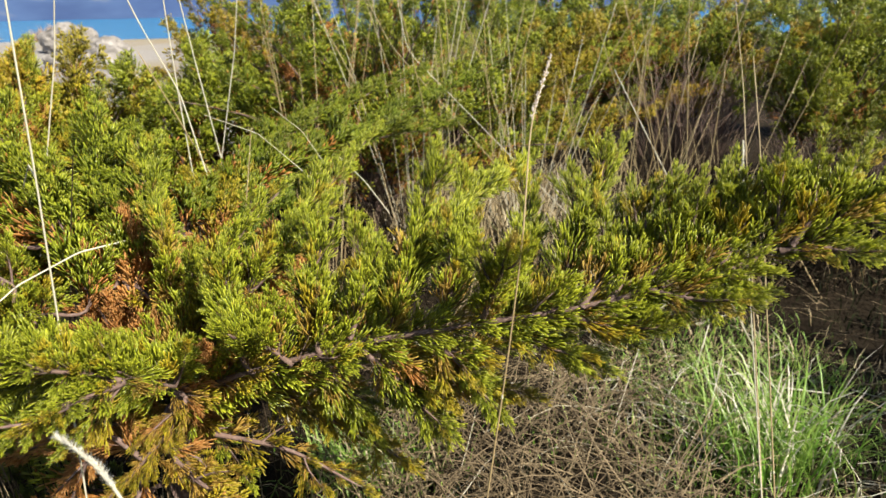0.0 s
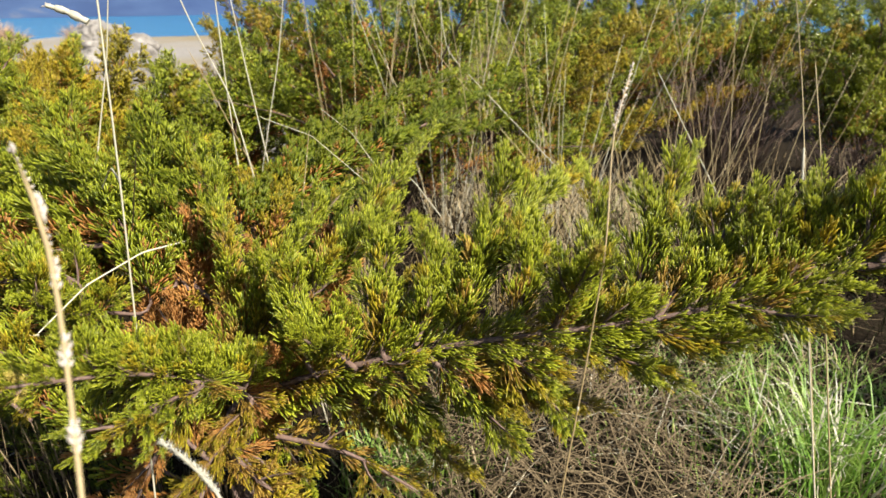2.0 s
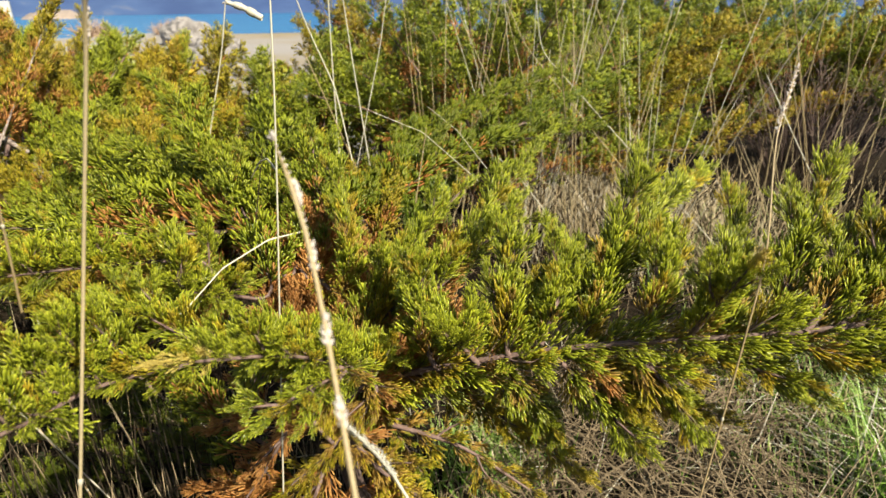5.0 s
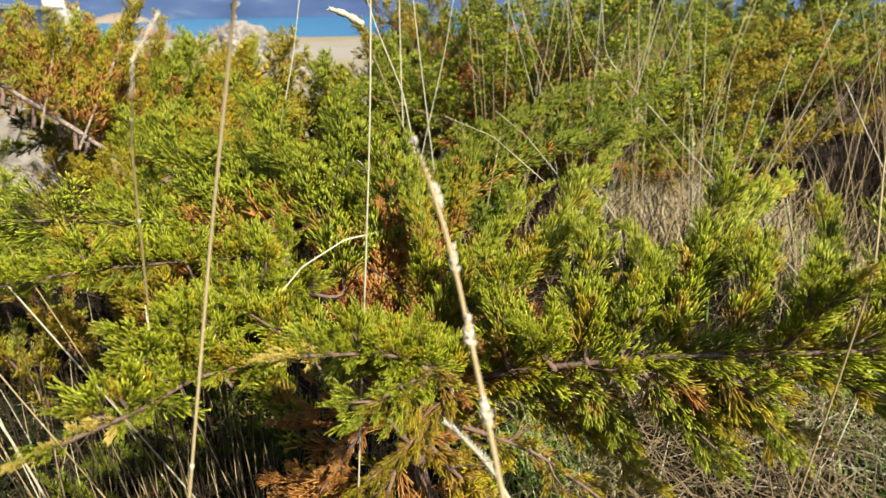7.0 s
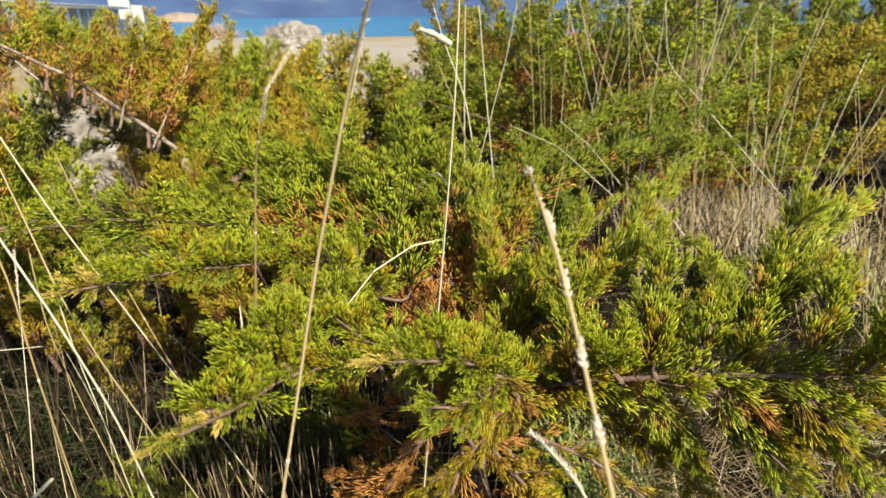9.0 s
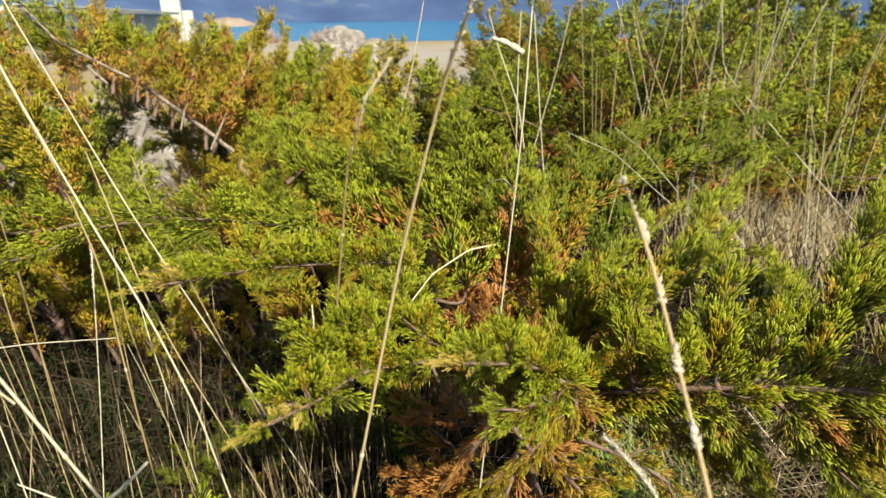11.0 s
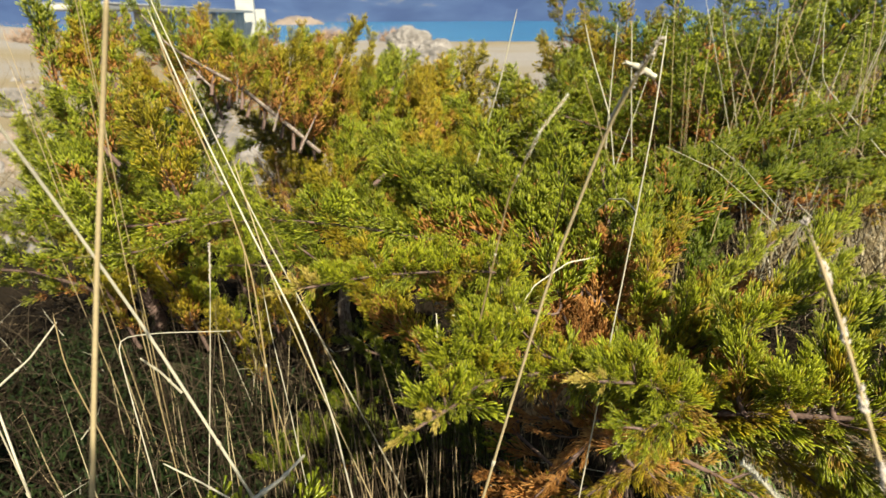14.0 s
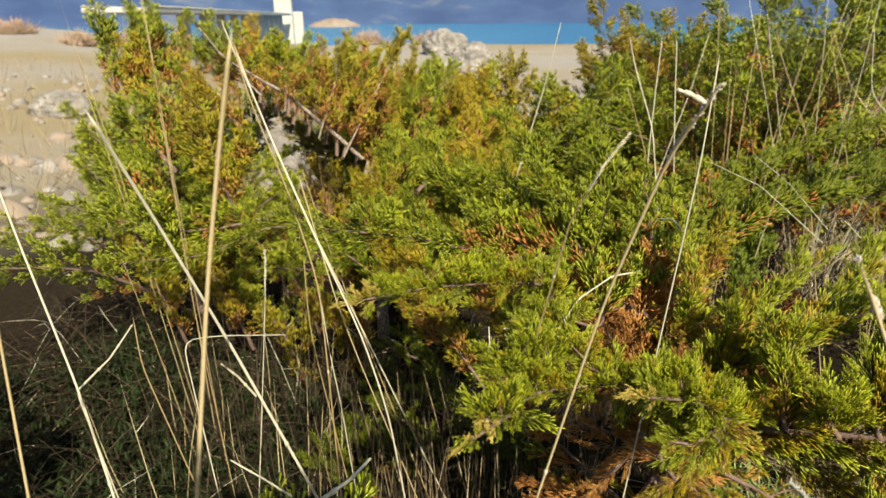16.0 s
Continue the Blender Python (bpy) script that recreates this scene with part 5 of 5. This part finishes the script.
grass_tuft((-0.35, 1.55), 13, 1.0, (0.0, 0.05), 0.30, 22, STRAW, "tall straw grass stems behind the juniper", 0.0012)
grass_tuft((0.05, 1.65), 12, 1.0, (0.05, 0.0), 0.5, 23, STRAW, "tall straw grass stems behind the juniper", 0.0012)
grass_tuft((0.46, 1.45), 12, 0.95, (0.08, 0.0), 0.42, 24, STRAW, "tall straw grass stems beside the shaded hollow", 0.0011)
grass_tuft((0.70, 1.6), 12, 0.95, (-0.05, 0.0), 0.42, 25, STRAW, "tall straw grass stems beside the shaded hollow", 0.0011)
grass_tuft((0.25, 1.9), 11, 1.0, (0.1, 0.0), 0.5, 28, PALE, "tall bleached grass stems among junipers", 0.0012)
grass_tuft((-0.15, 2.0), 12, 1.1, (0.0, 0.0), 0.3, 26, PALE, "tall bleached grass stems among junipers", 0.0013)
grass_tuft((-1.16, 0.47), 5, 1.05, (-0.10, 0.0), 0.12, 27, STRAW, "golden grass stems leaning over a juniper", 0.0009)


def scatter(name, count, seed, spot, make, mats, label, category):
    """Ground cover that nobody could count, in one mesh. spot gives x, y; make adds one piece."""
    rng = random.Random(seed)
    s = Soup()
    for _ in range(count):
        x, y = spot(rng)
        make(s, rng, Vector((x, y, ground_height(x, y))))
    return tagged(s.object(name, mats), label, category, kind="stuff")


def box_spot(x0, x1, y0, y1):
    return lambda rng: (rng.uniform(x0, x1), rng.uniform(y0, y1))


def round_spot(x, y, r):
    return lambda rng: (x + rng.gauss(0, r), y + rng.gauss(0, r))


def lying(s, rng, p):
    w = rng.uniform(0, 6.28)
    ln = rng.uniform(0.04, 0.2)
    d = Vector((math.cos(w), math.sin(w), rng.uniform(-0.05, 0.35)))
    q = p + Vector((0, 0, rng.uniform(0.0, 0.06)))
    s.tube([q, q + d * ln * 0.5 + unit(rng) * 0.012, q + d * ln], (0.0013, 0.0011), rng.choice((0, 0, 1, 1, 2)), 3, (0, 0.3))


def upright(s, rng, p):
    h = rng.uniform(0.12, 0.42)
    d = Vector((rng.gauss(0, 0.13), rng.gauss(0, 0.13), 1))
    s.tube([p, p + d * h * 0.5 + unit(rng) * 0.006, p + d * h], (0.0014, 0.0011), rng.choice((0, 0, 0, 0, 0, 0, 1)), 3, (0, 0.3))


def blade_piece(low, high, width):
    def make(s, rng, p):
        h = rng.uniform(low, high)
        w = rng.uniform(0, 6.28)
        out = Vector((math.cos(w), math.sin(w), 0))
        q = [p, p + Vector((0, 0, h * 0.5)) + out * h * 0.12, p + Vector((0, 0, h * 0.85)) + out * h * 0.4, p + Vector((0, 0, h * 0.95)) + out * h * rng.uniform(0.5, 0.9)]
        s.blade(q, width * rng.uniform(0.5, 1.2), rng.choice((0, 0, 0, 0, 1)), (-out.y, out.x, 0))
    return make


def weed(s, rng, p):
    """A low leafy weed coloured dark for shade: a few stems with narrow leaves."""
    for _ in range(4):
        w = rng.uniform(0, 6.28)
        d = Vector((math.cos(w) * 0.6, math.sin(w) * 0.6, 1)).normalized()
        h = rng.uniform(0.05, 0.16)
        s.tube([p, p + d * h], (0.001,), 1, 3)
        for k in range(5):
            q = p + d * h * (0.3 + 0.17 * k)
            out = (unit(rng) + Vector((0, 0, 0.4))).normalized()
            s.blade([q, q + out * 0.012, q + out * 0.024], 0.006, 0, (out.y, -out.x, 0.2))


# Near-black leaf colour stands in for the shade over this ground.
SHADE_LEAF = leafy("shade_dark_weed", ((0.0, (0.006, 0.012, 0.004)), (0.7, (0.014, 0.026, 0.008)), (1.0, (0.04, 0.06, 0.018))), (0.03, 0.04, 0.012), 0.1, 0.6, 0.1)
BUFF_STEM = leafy("faded_stem", ((0.0, (0.10, 0.07, 0.04)), (1.0, (0.24, 0.18, 0.11))), (0.24, 0.18, 0.11), 0.05, 0.8)
scatter("low_weeds", 650, 36, box_spot(-1.9, -0.45, 0.0, 0.8), weed, [SHADE_LEAF, SHADE_LITTER], "low leafy weeds with shade painted into their colour", "weeds")
def tangle(s, rng, p):
    """A long curved dead stem in a messy tangle."""
    w = rng.uniform(0, 6.28)
    ln = rng.uniform(0.10, 0.34)
    d = Vector((math.cos(w), math.sin(w), rng.uniform(0.0, 1.3))).normalized()
    q = p + Vector((0, 0, rng.uniform(0.0, 0.16)))
    sag = Vector((0, 0, -0.25 * ln)) + unit(rng) * 0.05
    s.tube([q, q + d * ln * 0.35, q + d * ln * 0.7 + sag * 0.4, q + d * ln + sag], (0.0011, 0.001, 0.0008), rng.choice((0,) * 24 + (1,)), 3, (0, 0.2))


scatter("dead_stems", 1500, 38, box_spot(-2.2, -0.45, 0.0, 0.95), tangle, [SHADE_LITTER, PALE], "messy tangle of dead stems painted shade-dark, with a few pale straws", "dead grass")
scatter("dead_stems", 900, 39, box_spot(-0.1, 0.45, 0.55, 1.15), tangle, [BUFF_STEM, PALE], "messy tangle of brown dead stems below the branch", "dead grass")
scatter("leaf_litter", 8000, 31, box_spot(-2.2, 1.7, 0.05, 2.2), lying, [SHADE_LITTER, SHADE_LITTER, BUFF_STEM], "matted dead grass, straw-coloured and shade-darkened grey, on shade-dark soil", "dead grass")
def tall_dry(s, rng, p):
    h = rng.uniform(0.1, 0.45)
    d = Vector((rng.gauss(0, 0.4), rng.gauss(0, 0.4), 1))
    s.tube([p, p + d * h * 0.5 + unit(rng) * 0.02, p + d * h], (0.0022, 0.0018), rng.choice((0, 0, 0, 1)), 3, (0, 0.3))


scatter("dry_undergrowth", 2200, 37, box_spot(-0.9, 2.0, 1.75, 2.9), tall_dry, [SHADE_LITTER, STRAW], "brown dry undergrowth between the junipers", "undergrowth")
scatter("straw_stubble", 560, 32, box_spot(-1.3, -0.2, 0.25, 1.0), upright, [SHADE_LITTER, STRAW, PALE], "dense upright dry stems under the juniper", "dead grass")
def brown_stem(s, rng, p):
    h = rng.uniform(0.22, 0.44)
    d = Vector((rng.gauss(0, 0.08), rng.gauss(0, 0.08), 1))
    s.tube([p, p + d * h * 0.5 + unit(rng) * 0.006, p + d * h], (0.0014, 0.0011), rng.choice((0, 1, 1)), 4, (0, 0.3))


scatter("straw_stubble", 170, 41, box_spot(-0.85, -0.35, 0.42, 0.72), brown_stem, [BUFF_STEM, SHADE_LITTER], "upright brown dry stems under the juniper clusters", "dead grass")
scatter("grass", 2600, 33, round_spot(0.68, 1.2, 0.19), blade_piece(0.025, 0.075, 0.0035), [GRASS, STRAW], "sunlit fresh green grass with dry blades", "grass")
scatter("grass", 300, 42, round_spot(0.68, 0.99, 0.06), blade_piece(0.11, 0.24, 0.004), [GRASS, PALE], "tuft of long green grass blades", "grass")
scatter("dead_stems", 420, 43, round_spot(0.56, 1.14, 0.20), lying, [BUFF_STEM, PALE, STRAW], "dry straws lying over the green grass", "dead grass")
scatter("grass", 600, 40, round_spot(-0.12, 0.92, 0.07), blade_piece(0.04, 0.12, 0.004), [GRASS, STRAW], "sunlit grass below the branch", "grass")
scatter("grass", 3500, 34, box_spot(-1.8, 1.8, 0.3, 2.0), blade_piece(0.03, 0.10, 0.004), [SHADE_LEAF, SHADE_LITTER], "short grass in a shade-dark green between dead stems", "grass")
scatter("grass", 3000, 35, round_spot(0.16, 2.45, 0.20), blade_piece(0.08, 0.26, 0.0045), [STRAW, PALE], "pale feathery dry grass clump behind the branch", "grass")


scatter("grass", 900, 44, round_spot(0.62, 2.05, 0.18), blade_piece(0.06, 0.26, 0.0035), [STRAW, GRASS], "thin pale dry grass in the hollow", "grass")


# ---- the bridge and the shore ----
def box(bm, x0, x1, y0, y1, z0, z1):
    m = Matrix.Translation(((x0 + x1) / 2, (y0 + y1) / 2, (z0 + z1) / 2)) @ Matrix.Diagonal((x1 - x0, y1 - y0, z1 - z0, 1))
    return bmesh.ops.create_cube(bm, size=1.0, matrix=m)


def bevelled_box(*dims):
    bm = bmesh.new()
    box(bm, *dims)
    bmesh.ops.bevel(bm, geom=bm.edges[:], offset=0.12, segments=1, affect="EDGES")
    return bm


def build_bridge():
    """A long low bridge that runs away from the bank; local x is its length."""
    ob = thing("bridge", (-58.2, 38.9, -8.0), "pale concrete road bridge on piers, beside the lake", "bridge")
    ob.rotation_euler = (0, 0, math.atan2(98.1, -87.3))
    part("deck", bevelled_box(-14, 131, -2.5, 2.5, 9.3, 9.75), CONCRETE, ob)
    for y in (-2.4, 2.4):
        part("parapet", bevelled_box(-14, 131, y - 0.12, y + 0.12, 9.75, 9.95), CONCRETE, ob)
    for k in range(12):
        x = -4 + 11.5 * k
        part("pier", bevelled_box(x - 0.55, x + 0.55, -0.6, 0.6, -8.0, 9.3), CONCRETE, ob)
    part("tower", bevelled_box(134, 139, -2.6, 2.6, -8.0, 17.0), CONCRETE, ob)
    part("machine_house", bevelled_box(139.2, 144, -5.4, -0.5, -8.0, 10.4), CONCRETE, ob)
    return ob


build_bridge()


def rocky_spit():
    verts, faces = [], []
    n, m = 40, 10
    for i in range(m):
        for j in range(n):
            u, v = j / (n - 1), i / (m - 1)
            az = radians(-44.6 + 4.6 * u)
            r = 640 + 70 * v
            h = math.sin(math.pi * u) ** 0.7 * math.sin(math.pi * v) * 9 + 2 * noise.noise(Vector((u * 9, v * 4, 2)))
            verts.append((r * math.sin(az), r * math.cos(az), -10 + max(h, -1)))
    for i in range(m - 1):
        for j in range(n - 1):
            a = i * n + j
            faces.append((a, a + 1, a + n + 1, a + n))
    return tagged(mesh_object("rocky_spit", verts, faces, [SPIT]), "pale rocky spit at the edge of the lake", "rocks")


rocky_spit()


def rock(at, size, seed, label, stretch=(1.0, 0.8, 0.6)):
    """A weathered boulder, half sunk in the bank."""
    bm = bmesh.new()
    bmesh.ops.create_icosphere(bm, subdivisions=4, radius=1.0)
    for v in bm.verts:
        n = noise.noise(v.co * 1.3 + Vector((seed, 0, 0))) * 0.35 + abs(noise.noise(v.co * 3.1 + Vector((0, seed, 0)))) * 0.22 + noise.noise(v.co * 9.0) * 0.04
        v.co *= 1 + n
        v.co = Vector((v.co.x * stretch[0], v.co.y * stretch[1], v.co.z * stretch[2])) * size
    me = bpy.data.meshes.new("rock")
    bm.to_mesh(me)
    bm.free()
    me.materials.append(ROCK)
    ob = new("rock", me)
    x, y = at
    ob.location = (x, y, ground_height(x, y) + 0.15 * size)
    ob.rotation_euler = (0, 0, seed * 1.7)
    return tagged(ob, label, "rock", "bank rocks")


for k, (x, y, size) in enumerate(((-5.4, 8.9, 0.50), (-4.4, 7.6, 0.30), (-9.2, 14.0, 0.75), (-7.6, 12.6, 0.45), (-6.9, 10.2, 0.30), (-3.4, 2.7, 0.22), (-4.1, 3.1, 0.28), (-5.0, 2.6, 0.24), (-3.1, 2.3, 0.16), (-5.6, 3.6, 0.30), (-6.8, 3.0, 0.30))):
    rock((x, y), size, 3.1 + k, "pale weathered boulder on the sandy bank")


def pebble(s, rng, p):
    r = rng.choice((0.02, 0.03, 0.045, 0.07, 0.1)) * rng.uniform(0.7, 1.3)
    a, b, c = (unit(rng) * r for _ in range(3))
    up = Vector((0, 0, r * 0.7))
    s.tube([p - up * 0.5, p + a * 0.3, p + up * 0.4 + b * 0.2, p + up], (r * 0.7, r, r * 0.6), rng.choice((0, 0, 1)), 6)


scatter("scree", 900, 61, lambda rng: (lambda w, q: (q * math.sin(w), q * math.cos(w)))(radians(rng.uniform(-80, -22)), rng.uniform(3.0, 11.0)), pebble, [ROCK, SPIT], "loose pale stones and scree on the sandy bank", "stones")


scatter("dry_grass", 900, 62, lambda rng: (lambda w, q: (q * math.sin(w), q * math.cos(w)))(radians(rng.uniform(-82, -48)), rng.uniform(3.2, 13.0)), tall_dry, [BUFF_STEM, STRAW], "sparse dry grass on the sandy bank", "dead grass")


def scrub_bush(az, r, size, seed):
    rng = random.Random(seed)
    x, y = r * math.sin(radians(az)), r * math.cos(radians(az))
    z = ground_height(x, y)
    ob = thing("scrub_bush", (x, y, z), "small reddish-brown bare bush on the sandy bank", "bush", "bank bushes")
    s = Soup()
    for _ in range(220):
        d = unit(rng)
        d.z = abs(d.z) * 0.8 + 0.1
        q = Vector((rng.gauss(0, 0.25), rng.gauss(0, 0.25), 0)) * size
        s.tube([q, q + d * size * 0.5 + unit(rng) * 0.06 * size, q + d * size * rng.uniform(0.6, 1.0)], (0.02 * size, 0.014 * size), 0, 3)
    s.object("crown", [SCRUB], ob)
    return ob


scrub_bush(-40.0, 23.0, 0.8, 51)
scrub_bush(-34.5, 23.0, 0.7, 52)
scrub_bush(-63.0, 18.0, 0.6, 53)
scrub_bush(-67.0, 22.0, 0.7, 54)
scrub_bush(-58.5, 21.0, 0.8, 55)
